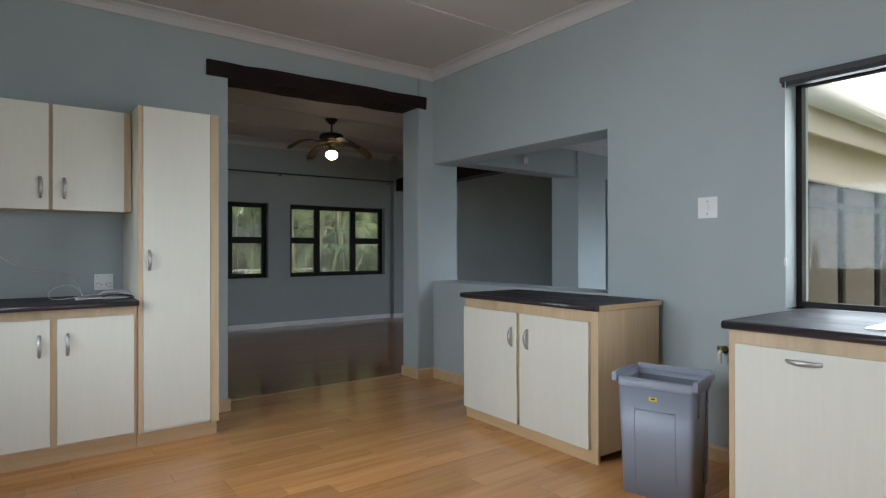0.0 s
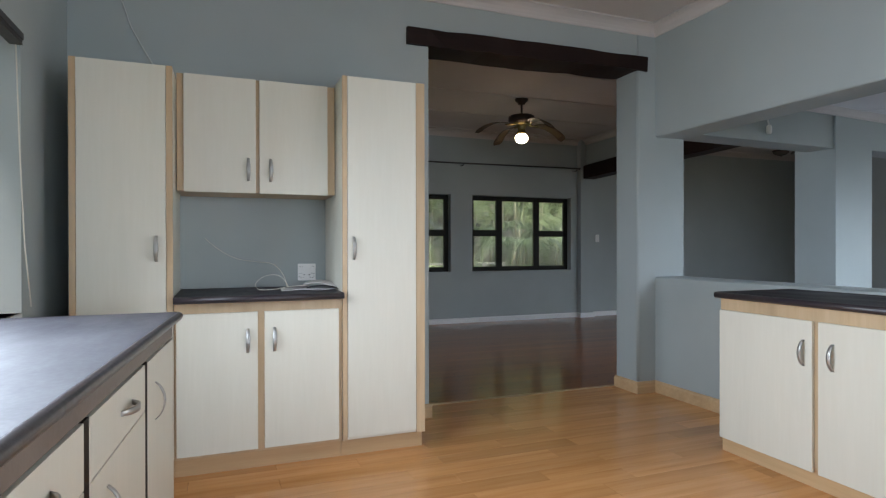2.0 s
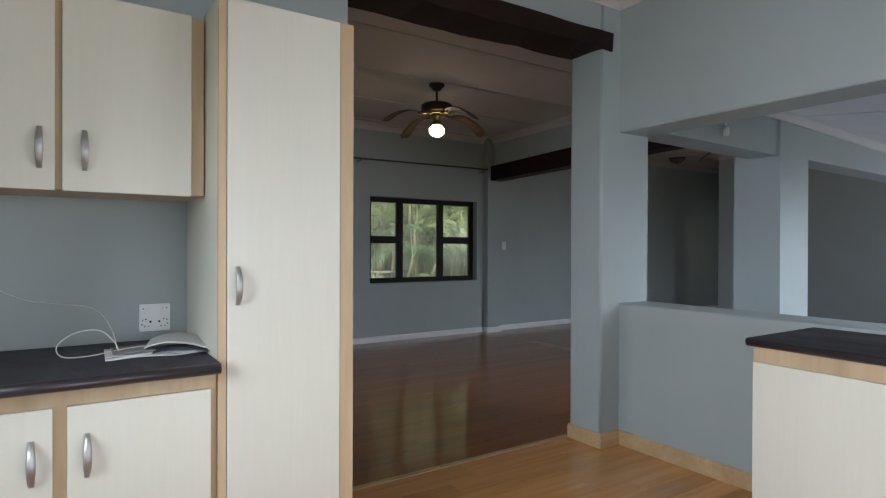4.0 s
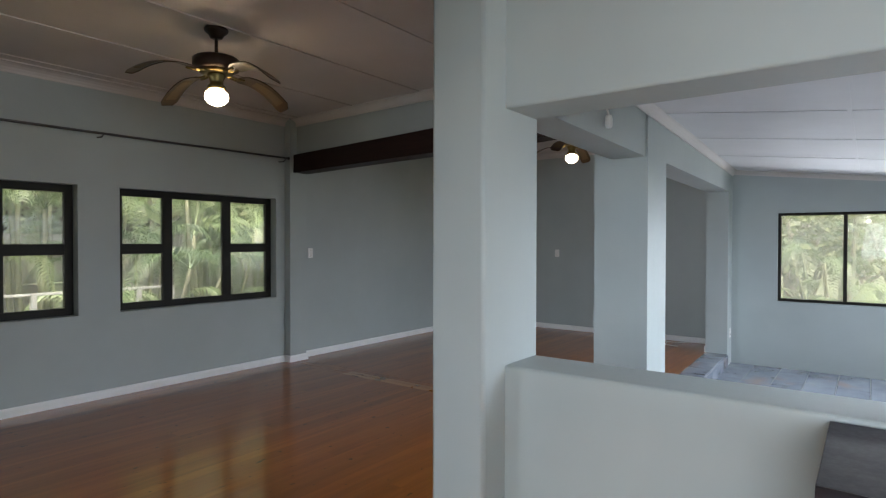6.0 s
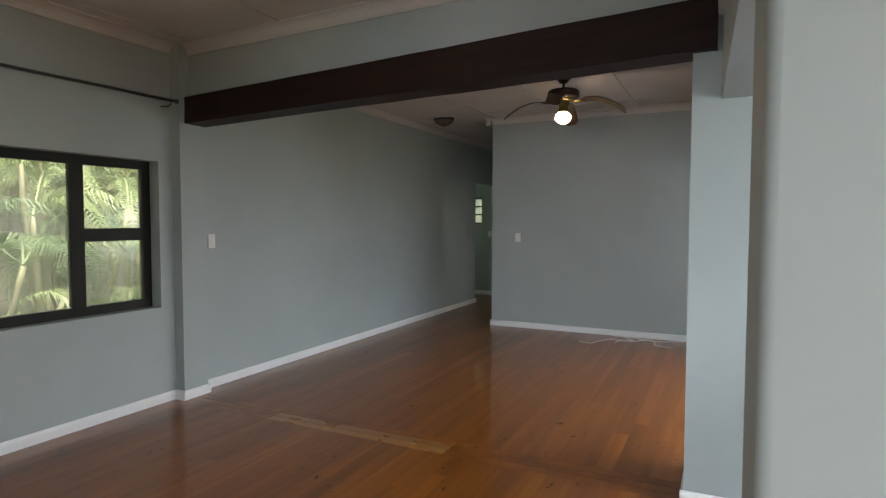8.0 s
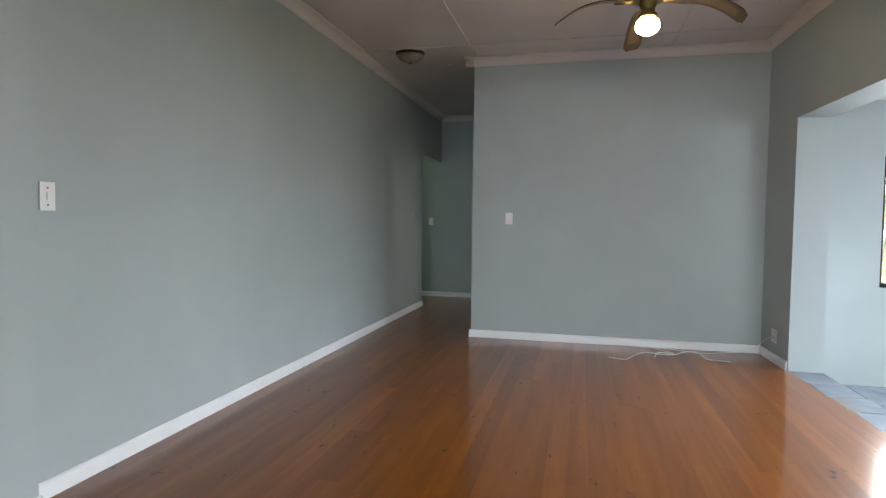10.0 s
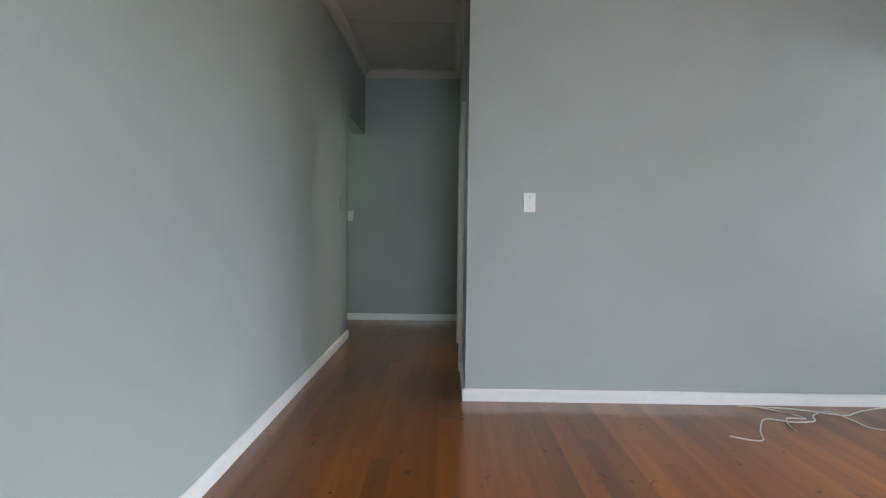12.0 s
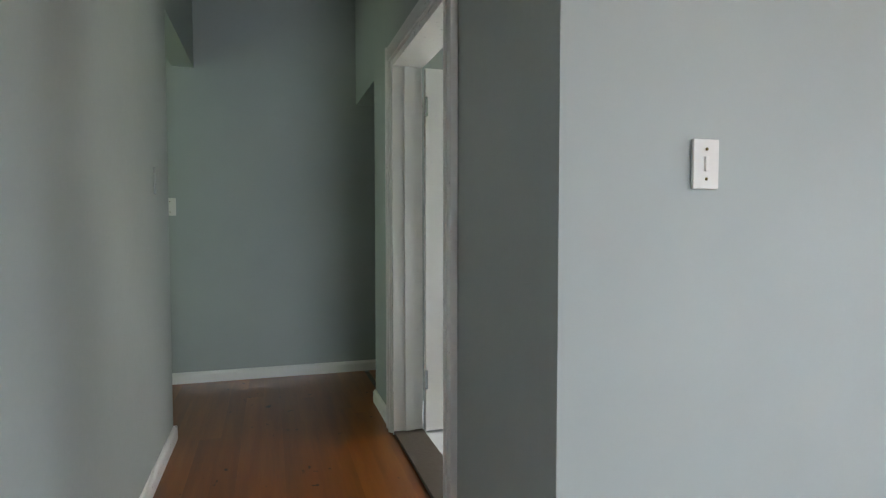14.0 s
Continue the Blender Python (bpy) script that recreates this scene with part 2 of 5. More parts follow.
def slate_mat():
    m, n, l, b = material("slate_tile", (0.1, 0.11, 0.13), 0.4)
    info = n.new("ShaderNodeObjectInfo")
    sc = n.new("ShaderNodeMath")
    sc.operation = 'MULTIPLY'
    sc.inputs[1].default_value = 53.0
    l.new(info.outputs["Random"], sc.inputs[0])
    big = noise_tex(n, l, 2.4, 4, shift=sc.outputs[0])
    rust = noise_tex(n, l, 1.7, 3, (1, 1.6, 1), shift=sc.outputs[0])
    layer = noise_tex(n, l, 7, 8, (1, 1, 1), 0.6, shift=sc.outputs[0])
    col = ramp(n, l, big, [(0.3, (0.11, 0.125, 0.155)), (0.6, (0.18, 0.20, 0.235)), (0.8, (0.25, 0.26, 0.275))])
    rm = n.new("ShaderNodeMapRange")
    rm.inputs["From Min"].default_value, rm.inputs["From Max"].default_value = 0.56, 0.74
    rm.inputs["To Max"].default_value = 0.45
    l.new(rust, rm.inputs["Value"])
    l.new(mix(n, l, rm.outputs[0], col, (0.30, 0.16, 0.08)), b.inputs["Base Color"])
    rough_from(n, l, b, layer, 0.10, 0.28)
    bump(n, l, b, layer, 0.3, 0.005)
    return m


def leaf_mat(name, a, c):
    m, n, l, b = material(name, a, 0.45)
    g = n.new("ShaderNodeNewGeometry")
    col = ramp(n, l, g.outputs["Random Per Island"], [(0.0, a), (1.0, c)])
    l.new(col, b.inputs["Base Color"])
    tl, mx = n.new("ShaderNodeBsdfTranslucent"), n.new("ShaderNodeMixShader")
    l.new(col, tl.inputs[0])
    mx.inputs[0].default_value = 0.35
    l.new(b.outputs[0], mx.inputs[1])
    l.new(tl.outputs[0], mx.inputs[2])
    l.new(mx.outputs[0], n["Material Output"].inputs[0])
    return m


def ground_mat():
    m, n, l, b = material("garden_ground", (0.08, 0.08, 0.04), 0.9)
    a, c = noise_tex(n, l, 0.8, 5), noise_tex(n, l, 14, 6)
    col = ramp(n, l, a, [(0.35, (0.05, 0.08, 0.025)), (0.6, (0.10, 0.11, 0.05)), (0.8, (0.16, 0.12, 0.08))])
    l.new(mix(n, l, 0.4, col, ramp(n, l, c, [(0.3, (0.03, 0.045, 0.015)), (0.7, (0.12, 0.12, 0.06))])), b.inputs["Base Color"])
    bump(n, l, b, c, 0.8, 0.05)
    return m


TOP = worktop_mat()
TOPEDGE = paint("dark_maroon_worktop_edge", (0.030, 0.023, 0.028), 0.32, 0.15, 0.2)
SLATE = slate_mat()
PALM = leaf_mat("palm_leaf", (0.14, 0.21, 0.09), (0.28, 0.35, 0.18))
PALM2 = leaf_mat("palm_leaf_dark", (0.09, 0.15, 0.075), (0.18, 0.25, 0.14))
SHRUB = leaf_mat("shrub_leaf", (0.14, 0.19, 0.08), (0.28, 0.31, 0.16))
BARK = paint("palm_cane_bark", (0.25, 0.25, 0.17), 0.8, 0.6, 0.25)
TRUNK = paint("pale_tree_bark", (0.5, 0.44, 0.38), 0.9, 0.8, 0.25)
GROUND = ground_mat()


# ---- mesh helpers ----
def box(bm, x0, x1, y0, y1, z0, z1, bevel=0.0):
    x0, x1, y0, y1, z0, z1 = min(x0, x1), max(x0, x1), min(y0, y1), max(y0, y1), min(z0, z1), max(z0, z1)
    v = [bm.verts.new((x, y, z)) for z in (z0, z1) for y in (y0, y1) for x in (x0, x1)]
    f = [bm.faces.new([v[i] for i in q]) for q in ((0, 2, 3, 1), (4, 5, 7, 6), (0, 1, 5, 4), (2, 6, 7, 3), (0, 4, 6, 2), (1, 3, 7, 5))]
    if bevel:
        edges = list({e for q in f for e in q.edges})
        bmesh.ops.bevel(bm, geom=edges, offset=bevel, segments=2, profile=0.6, affect='EDGES')
    return bm


def boxes(*items, bevel=0.0):
    bm = bmesh.new()
    for it in items:
        box(bm, *it, bevel=bevel)
    return bm


def prism(bm, pts, z0, z1):
    lo = [bm.verts.new((x, y, z0)) for x, y in pts]
    hi = [bm.verts.new((x, y, z1)) for x, y in pts]
    bm.faces.new(lo[::-1])
    bm.faces.new(hi)
    for i in range(len(pts)):
        j = (i + 1) % len(pts)
        bm.faces.new((lo[i], lo[j], hi[j], hi[i]))
    return bm


def lathe(bm, profile, cx=0.0, cy=0.0, seg=28, z=0.0):
    rings = []
    for r, h in profile:
        if r < 1e-5:
            rings.append([bm.verts.new((cx, cy, z + h))])
        else:
            rings.append([bm.verts.new((cx + r * math.cos(2 * math.pi * i / seg), cy + r * math.sin(2 * math.pi * i / seg), z + h)) for i in range(seg)])
    for a, b in zip(rings, rings[1:]):
        for i in range(seg):
            j = (i + 1) % seg
            if len(a) == 1 and len(b) > 1:
                bm.faces.new((a[0], b[i], b[j]))
            elif len(b) == 1 and len(a) > 1:
                bm.faces.new((a[i], a[j], b[0]))
            elif len(a) > 1:
                bm.faces.new((a[i], a[j], b[j], b[i]))
    for f in bm.faces:
        f.smooth = True
    return bm


def tube(bm, pts, r=0.01, seg=8, flat=1.0):
    """A round (or flattened) rod through points; r may be a list."""
    pts = [Vector(p) for p in pts]
    radii = r if isinstance(r, (list, tuple)) else [r] * len(pts)
    rings, up = [], None
    for i, p in enumerate(pts):
        d = (pts[min(i + 1, len(pts) - 1)] - pts[max(i - 1, 0)]).normalized()
        if up is None:
            up = Vector((0, 0, 1)) if abs(d.z) < 0.9 else Vector((1, 0, 0))
        side = d.cross(up).normalized()
        up = side.cross(d).normalized()
        rings.append([bm.verts.new(p + radii[i] * (math.cos(a) * side + flat * math.sin(a) * up)) for a in (2 * math.pi * k / seg for k in range(seg))])
    for a, b in zip(rings, rings[1:]):
        for i in range(seg):
            j = (i + 1) % seg
            bm.faces.new((a[i], b[i], b[j], a[j])).smooth = True
    bm.faces.new(rings[0])
    bm.faces.new(rings[-1][::-1])
    return bm


def mesh_of(name, bm, mat):
    bmesh.ops.recalc_face_normals(bm, faces=bm.faces)
    me = bpy.data.meshes.new(name)
    bm.to_mesh(me)
    bm.free()
    me.materials.append(mat)
    return me


def thing(name, label, category, x=0.0, y=0.0, z=0.0, rz=0.0, group="", kind=""):
    """An empty at a thing's base; its parts are built in its own coordinates."""
    e = new(name)
    e.matrix_basis = pose(x, y, z, 0, 0, rz)
    e.empty_display_size = 0.1
    return tagged(e, label, category, group, kind)


def part(name, bm, mat, parent, label=""):
    ob = new(name, mesh_of(name, bm, mat) if isinstance(bm, bmesh.types.BMesh) else bm)
    ob.parent = parent
    return tagged(ob, label)


def solid(name, bm, mat, label="", category="", kind="", group=""):
    return tagged(new(name, mesh_of(name, bm, mat)), label, category, group, kind)


def structure(name, bm, mat, label, category=""):
    return solid(name, bm, mat, label, category or name.split("_")[0], "structure")


# ---- walls, ceilings ----
H = 2.98
BLUE = "smooth plaster wall painted pale blue grey"
structure("wall_kitchen_north", boxes((-1.27, 0.88, 4.23, 4.50, -0.1, H), (0.88, 2.668, 4.23, 4.50, 2.66, H)), WALL, BLUE + " with wide opening")


def rounded(x0, x1, y0, y1, z0, z1, corners, r=0.018):
    """An upright block with some of its corners rounded: sw, se, ne, nw."""
    pts = []
    for (cx, cy, a0, key) in ((x0, y0, 180, "sw"), (x1, y0, 270, "se"), (x1, y1, 0, "ne"), (x0, y1, 90, "nw")):
        if key in corners:
            ox, oy = cx + (r if cx == x0 else -r), cy + (r if cy == y0 else -r)
            pts += [(ox + r * math.cos(radians(a0 + k * 18)), oy + r * math.sin(radians(a0 + k * 18))) for k in range(6)]
        else:
            pts.append((cx, cy))
    bm = prism(bmesh.new(), pts, z0, z1)
    for f in bm.faces:
        f.smooth = abs(f.normal.z) < 0.5 and f.calc_area() < 0.1
    return bm


structure("wall_pier", rounded(2.668, 3.14, 4.222, 4.50, -0.2, H, ("sw", "nw", "ne")), WALL, "plaster pier painted pale blue grey with soft corners")
bm = boxes((2.845, 3.14, 1.02, 2.165, -0.2, H), (2.845, 3.14, -0.75, 1.02, -0.2, 0.925), (2.845, 3.14, -0.75, 1.02, 2.16, H), (2.845, 3.14, -2.6, -0.75, -0.2, H))
for z0, z1, soft in ((-0.2, 0.94, 0.94), (2.08, H, 2.08)):
    q = boxes((2.845, 3.14, 2.165, 4.222, z0, z1))
    bmesh.ops.bevel(q, geom=[e for e in q.edges if all(abs(v.co.z - soft) < 1e-4 for v in e.verts) and abs(e.verts[0].co.x - e.verts[1].co.x) < 1e-4], offset=0.014, segments=4, profile=0.5, affect='EDGES')
    tmp = bpy.data.meshes.new("tmp")
    q.to_mesh(tmp)
    bm.from_mesh(tmp)
    q.free()
    bpy.data.meshes.remove(tmp)
structure("wall_hatch", bm, WALL, BLUE + " with serving hatch and window")
structure("wall_kitchen_west", boxes((-1.52, -1.27, 3.42, 5.6, -0.2, H), (-1.52, -1.27, 5.6, 7.6, -0.2, 0.8), (-1.52, -1.27, 5.6, 7.6, 2.0, H), (-1.52, -1.27, 7.6, 8.97, -0.2, H), (-1.52, -1.27, 0.9, 3.42, -0.2, 0.905), (-1.52, -1.27, 0.9, 3.42, 2.12, H), (-1.52, -1.27, -2.6, 0.9, -0.2, H)), WALL, BLUE + " with window over worktop")
# opening is unseen, added to let light onto the cupboards
structure("wall_kitchen_south", boxes((-1.52, -0.5, -2.8, -2.6, -0.2, H), (-0.5, 2.3, -2.8, -2.6, 2.15, H), (2.3, 3.14, -2.8, -2.6, -0.2, H)), WALL, BLUE + " with unseen opening added for light")
structure("wall_living_north", boxes((-1.27, 1.08, 8.72, 8.97, -0.2, H), (2.85, 3.215, 8.72, 8.97, -0.2, H), (5.03, 11.68, 8.72, 8.97, -0.2, H),
                                     (1.08, 2.85, 8.72, 8.97, -0.2, 0.80), (3.215, 5.03, 8.72, 8.97, -0.2, 0.80), (1.08, 2.85, 8.72, 8.97, 2.0, H), (3.215, 5.03, 8.72, 8.97, 2.0, H),
                                     (11.68, 12.84, 8.72, 8.86, 2.225, H), (5.155, 5.40, 8.615, 8.72, 0, H)), WALL, BLUE + " with two windows and pillar")


def wy(x):
    """The sunroom face of the wall between the rooms and the sunroom, which stands a little askew."""
    return 4.29 + (x - 5.09) * 0.036


def askew(bm, x0, x1, z0, z1, a=0.0, b=0.27):
    return prism(bm, [(x0, wy(x0) + a), (x1, wy(x1) + a), (x1, wy(x1) + b), (x0, wy(x0) + b)], z0, z1)


bm = bmesh.new()
askew(bm, 3.14, 5.09, 2.14, H, 0.02, 0.285)
prism(bm, [(5.09, wy(5.09)), (5.65, wy(5.65)), (5.65, wy(5.65) + 0.27), (5.42, wy(5.42) + 0.27), (5.42, 4.715), (5.09, 4.715)], -0.3, H)
askew(bm, 5.65, 8.94, 2.15, H)
askew(bm, 8.94, 9.62, -0.3, H)
structure("wall_sunroom_north", bm, WALL, BLUE + " with two wide openings")
structure("wall_over_beam", prism(bmesh.new(), [(5.085, 4.57), (5.26, 8.62), (5.375, 8.62), (5.20, 4.57)], 2.48, H), WALL, BLUE + " above the ceiling beam")
structure("wall_living_east", boxes((9.625, 9.77, 4.455, 7.587, -0.1, H)), WALL, BLUE + " with light switch")
structure("wall_passage_south", boxes((9.77, 10.46, 7.437, 7.587, -0.1, H), (10.46, 11.46, 7.437, 7.587, 1.99, H), (11.46, 12.04, 7.437, 7.587, -0.1, H), (12.04, 12.84, 7.437, 7.587, 2.03, H)), WALL, BLUE + " of the passage with doorway")
structure("wall_passage_end", boxes((12.84, 13.0, 5.9, 9.06, -0.2, H), (12.84, 13.0, 9.06, 9.66, -0.2, 1.45), (12.84, 13.0, 9.06, 9.66, 2.0, H), (12.84, 13.0, 9.66, 10.6, -0.2, H)), WALL, BLUE + " closing the passage")
structure("wall_lobby_north", boxes((11.53, 11.8, 10.5, 10.65, -0.2, H), (11.8, 12.6, 10.5, 10.65, -0.2, 0.9), (11.8, 12.6, 10.5, 10.65, 2.1, H), (12.6, 12.84, 10.5, 10.65, -0.2, H)), WALL, BLUE)
structure("wall_lobby_west", boxes((11.53, 11.68, 8.97, 10.5, -0.2, H)), WALL, BLUE)
structure("wall_recess", boxes((12.04, 12.84, 5.9, 6.0, -0.2, H), (11.94, 12.04, 5.9, 7.437, -0.2, H)), WALL, BLUE)
structure("wall_bathroom_south", boxes((9.77, 10.2, 5.3, 5.45, -0.2, H), (10.2, 11.5, 5.3, 5.45, -0.2, 1.0), (10.2, 11.5, 5.3, 5.45, 2.1, H), (11.5, 11.94, 5.3, 5.45, -0.2, H)), WHITE, "white wall of the tiled bathroom")
structure("wall_sunroom_east", boxes((9.27, 9.45, 3.90, wy(9.3), -0.4, H), (9.27, 9.45, 1.7, 3.90, -0.4, 0.71), (9.27, 9.45, 1.7, 3.90, 1.86, H), (9.27, 9.45, 1.3, 1.7, -0.4, H)), WALL, BLUE + " of the sunroom with window")


def ceiling(name, x0, x1, y0, y1, battens_y, battens_x, mat=CEIL):
    bm = boxes((x0, x1, y0, y1, H, H + 0.08))
    for y in battens_y:
        box(bm, x0, x1, y - 0.022, y + 0.022, H - 0.009, H)
    for x in battens_x:
        box(bm, x - 0.022, x + 0.022, y0, y1, H - 0.007, H)
    return structure(name, bm, mat, "white painted ceiling boards with cover strips")


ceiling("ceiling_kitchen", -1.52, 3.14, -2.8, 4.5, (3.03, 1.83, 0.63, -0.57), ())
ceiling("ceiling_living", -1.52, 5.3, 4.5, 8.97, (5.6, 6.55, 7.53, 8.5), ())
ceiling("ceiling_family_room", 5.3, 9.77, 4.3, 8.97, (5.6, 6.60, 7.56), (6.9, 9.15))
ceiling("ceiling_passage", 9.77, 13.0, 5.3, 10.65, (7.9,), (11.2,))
bm = bmesh.new()
z_at = lambda y, x=4.5: 2.545 + 0.112 * (y - 4.35) - 0.021 * (x - 4.5)
for (y0, y1, d, x0, x1) in ((1.05, 4.6, 0.0, 3.14, 9.45), (1.4, 4.45, -0.005, 5.385, 5.415), (1.4, 4.45, -0.005, 6.585, 6.615), (1.4, 4.45, -0.005, 7.785, 7.815), (3.03, 3.06, -0.006, 3.14, 9.27)):
    t = 0.07 if d == 0 else 0.008
    lo = [bm.verts.new(p) for p in ((x0, y0, z_at(y0, x0) + d), (x1, y0, z_at(y0, x1) + d), (x1, y1, z_at(y1, x1) + d), (x0, y1, z_at(y1, x0) + d))]
    hi = [bm.verts.new(v.co + Vector((0, 0, t))) for v in lo]
    bm.faces.new(lo), bm.faces.new(hi)
    for i in range(4):
        bm.faces.new((lo[i], lo[(i + 1) % 4], hi[(i + 1) % 4], hi[i]))
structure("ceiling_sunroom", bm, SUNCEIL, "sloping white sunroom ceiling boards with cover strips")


def cornice(p0, p1, nx, ny, z=H, size=0.088, name="cornice"):
    """A coved moulding from p0 to p1; (nx, ny) points into the room."""
    bm = bmesh.new()
    prof = [(0, 0), (0, -size), (0.012, -size)]
    prof += [(0.012 + (size - 0.012) * (1 - math.cos(a)), -size + (size - 0.012) * math.sin(a)) for a in (radians(q) for q in (15, 35, 55, 75, 90))]
    prof += [(size, 0)]
    ends = []
    for p in (p0, p1):
        zz = p[2] if len(p) > 2 else z
        ends.append([bm.verts.new((p[0] + nx * u, p[1] + ny * u, zz + w)) for u, w in prof])
    k = len(prof)
    for i in range(k):
        j = (i + 1) % k
        bm.faces.new((ends[0][i], ends[1][i], ends[1][j], ends[0][j]))
    bm.faces.new(ends[0]), bm.faces.new(ends[1])
    return structure(name, bm, CEIL, "white coved plaster cornice", "cornice")


for p0, p1, nx, ny in (((-1.27, 4.23), (2.845, 4.23), 0, -1), ((2.845, 4.23), (2.845, -2.6), -1, 0), ((-1.27, 4.23), (-1.27, -2.6), 1, 0), ((-1.27, -2.6), (2.845, -2.6), 0, 1),
                       ((-1.27, 8.72), (5.265, 8.72), 0, -1), ((5.262, 8.72), (5.082, 4.5), -1, 0), ((-1.27, 4.5), (5.265, 4.5), 0, 1), ((-1.27, 8.72), (-1.27, 4.5), 1, 0),
                       ((5.375, 8.72), (12.84, 8.72), 0, -1), ((5.378, 8.72), (5.205, 4.6), 1, 0), ((9.62, 4.6), (9.62, 7.68), -1, 0), ((9.545, 7.587), (12.84, 7.587), 0, 1), ((12.84, 8.72), (12.84, 7.587), -1, 0)):
    cornice(p0, p1, nx, ny)
cornice((5.37, wy(5.4) + 0.27), (9.62, wy(9.62) + 0.27), 0, 1)
for x0, x1 in ((3.14, 5.09), (5.09, 9.27)):
    a = 0.0
    cornice((x0, wy(x0) + a, z_at(wy(x0), x0) + 0.01), (x1, wy(x1) + a, z_at(wy(x1), x1) + 0.01), 0, -1, size=0.085)
cornice((9.27, 4.44, z_at(4.44, 9.27)), (9.27, 1.45, z_at(1.45, 9.27)), -1, 0, size=0.06)


def skirting(p0, p1, nx, ny, h=0.078, t=0.018, mat=WHITE, label="white painted timber skirting board"):
    d = Vector((p1[0] - p0[0], p1[1] - p0[1])).normalized()
    bm = bmesh.new()
    prof = [(0, 0), (t, 0), (t, h - 0.02), (t * 0.75, h - 0.008), (t * 0.35, h), (0, h)]
    ends = [[bm.verts.new((p[0] + nx * u, p[1] + ny * u, w)) for u, w in prof] for p in (p0, p1)]
    for i in range(6):
        j = (i + 1) % 6
        bm.faces.new((ends[0][i], ends[1][i], ends[1][j], ends[0][j]))
    bm.faces.new(ends[0]), bm.faces.new(ends[1])
    return structure("baseboard", bm, mat, label, "skirting board")


for p0, p1, nx, ny in (((-1.27, 8.72), (5.137, 8.72), 0, -1), ((5.155, 8.72), (5.155, 8.597), -1, 0), ((5.155, 8.615), (5.40, 8.615), 0, -1), ((5.40, 8.597), (5.40, 8.72), 1, 0), ((5.418, 8.72), (11.68, 8.72), 0, -1),
                       ((9.62, 4.73), (9.62, 7.605), -1, 0), ((9.62, 7.587), (10.365, 7.587), 0, 1), ((11.555, 7.587), (12.04, 7.587), 0, 1), ((12.84, 7.4), (12.84, 10.5), -1, 0), ((-1.27, 4.5), (0.88, 4.5), 0, 1), ((11.68, 8.702), (11.68, 8.97), 1, 0),
                       ((5.09, 4.50), (5.09, 4.733), -1, 0), ((5.09, 4.715), (5.438, 4.715), 0, 1)):
    skirting(p0, p1, nx, ny)
skirting((8.95, wy(8.95) + 0.27), (9.62, wy(9.62) + 0.27), 0, 1)
WOODSK = "beech wood skirting board"
for p0, p1, nx, ny in (((0.66, 4.23), (0.898, 4.23), 0, -1), ((0.88, 4.23), (0.88, 4.5), 1, 0), ((2.668, 4.222), (2.668, 4.5), -1, 0), ((2.650, 4.222), (2.845, 4.222), 0, -1), ((2.845, 4.222), (2.845, 3.03), -1, 0), ((2.845, 1.75), (2.845, 0.93), -1, 0)):
    skirting(p0, p1, nx, ny, 0.095, 0.018, BEECH_X, WOODSK)

# timber lintel over the wide opening and the beam across the rooms
bm = bmesh.new()
rng = random.Random(5)


def rough_beam(bm, a, b, w, h0, h1, steps, wob, axis, rng):
    rings = []
    for i in range(steps + 1):
        s = i / steps
        p = Vector(a).lerp(Vector(b), s)
        j = lambda: rng.uniform(-wob, wob)
        h = h0 + (h1 - h0) * s
        sec = [(-w / 2 + j(), -h / 2 + j()), (w / 2 + j(), -h / 2 + j()), (w / 2 + j(), h / 2 + j()), (-w / 2 + j(), h / 2 + j())]
        rings.append([bm.verts.new(p + (Vector((0, u, v)) if axis == 0 else Vector((u, 0, v)))) for u, v in sec])
    for r, q in zip(rings, rings[1:]):
        for i in range(4):
            bm.faces.new((r[i], q[i], q[(i + 1) % 4], r[(i + 1) % 4]))
    bm.faces.new(rings[0]), bm.faces.new(rings[-1])
    return bm


rough_beam(bm, (0.72, 4.347, 2.632), (2.755, 4.347, 2.662), 0.285, 0.118, 0.112, 14, 0.006, 0, rng)
structure("lintel", bm, DARKBEAM, "rough dark-stained timber lintel over wide opening", "lintel")
bm = bmesh.new()
rough_beam(bm, (5.315, 8.715, 2.43), (5.14, 4.60, 2.515), 0.21, 0.215, 0.26, 16, 0.003, 1, rng)
structure("ceiling_beam", bm, DARKBEAM_Y, "long dark-stained timber beam between pillar and pier", "beam")


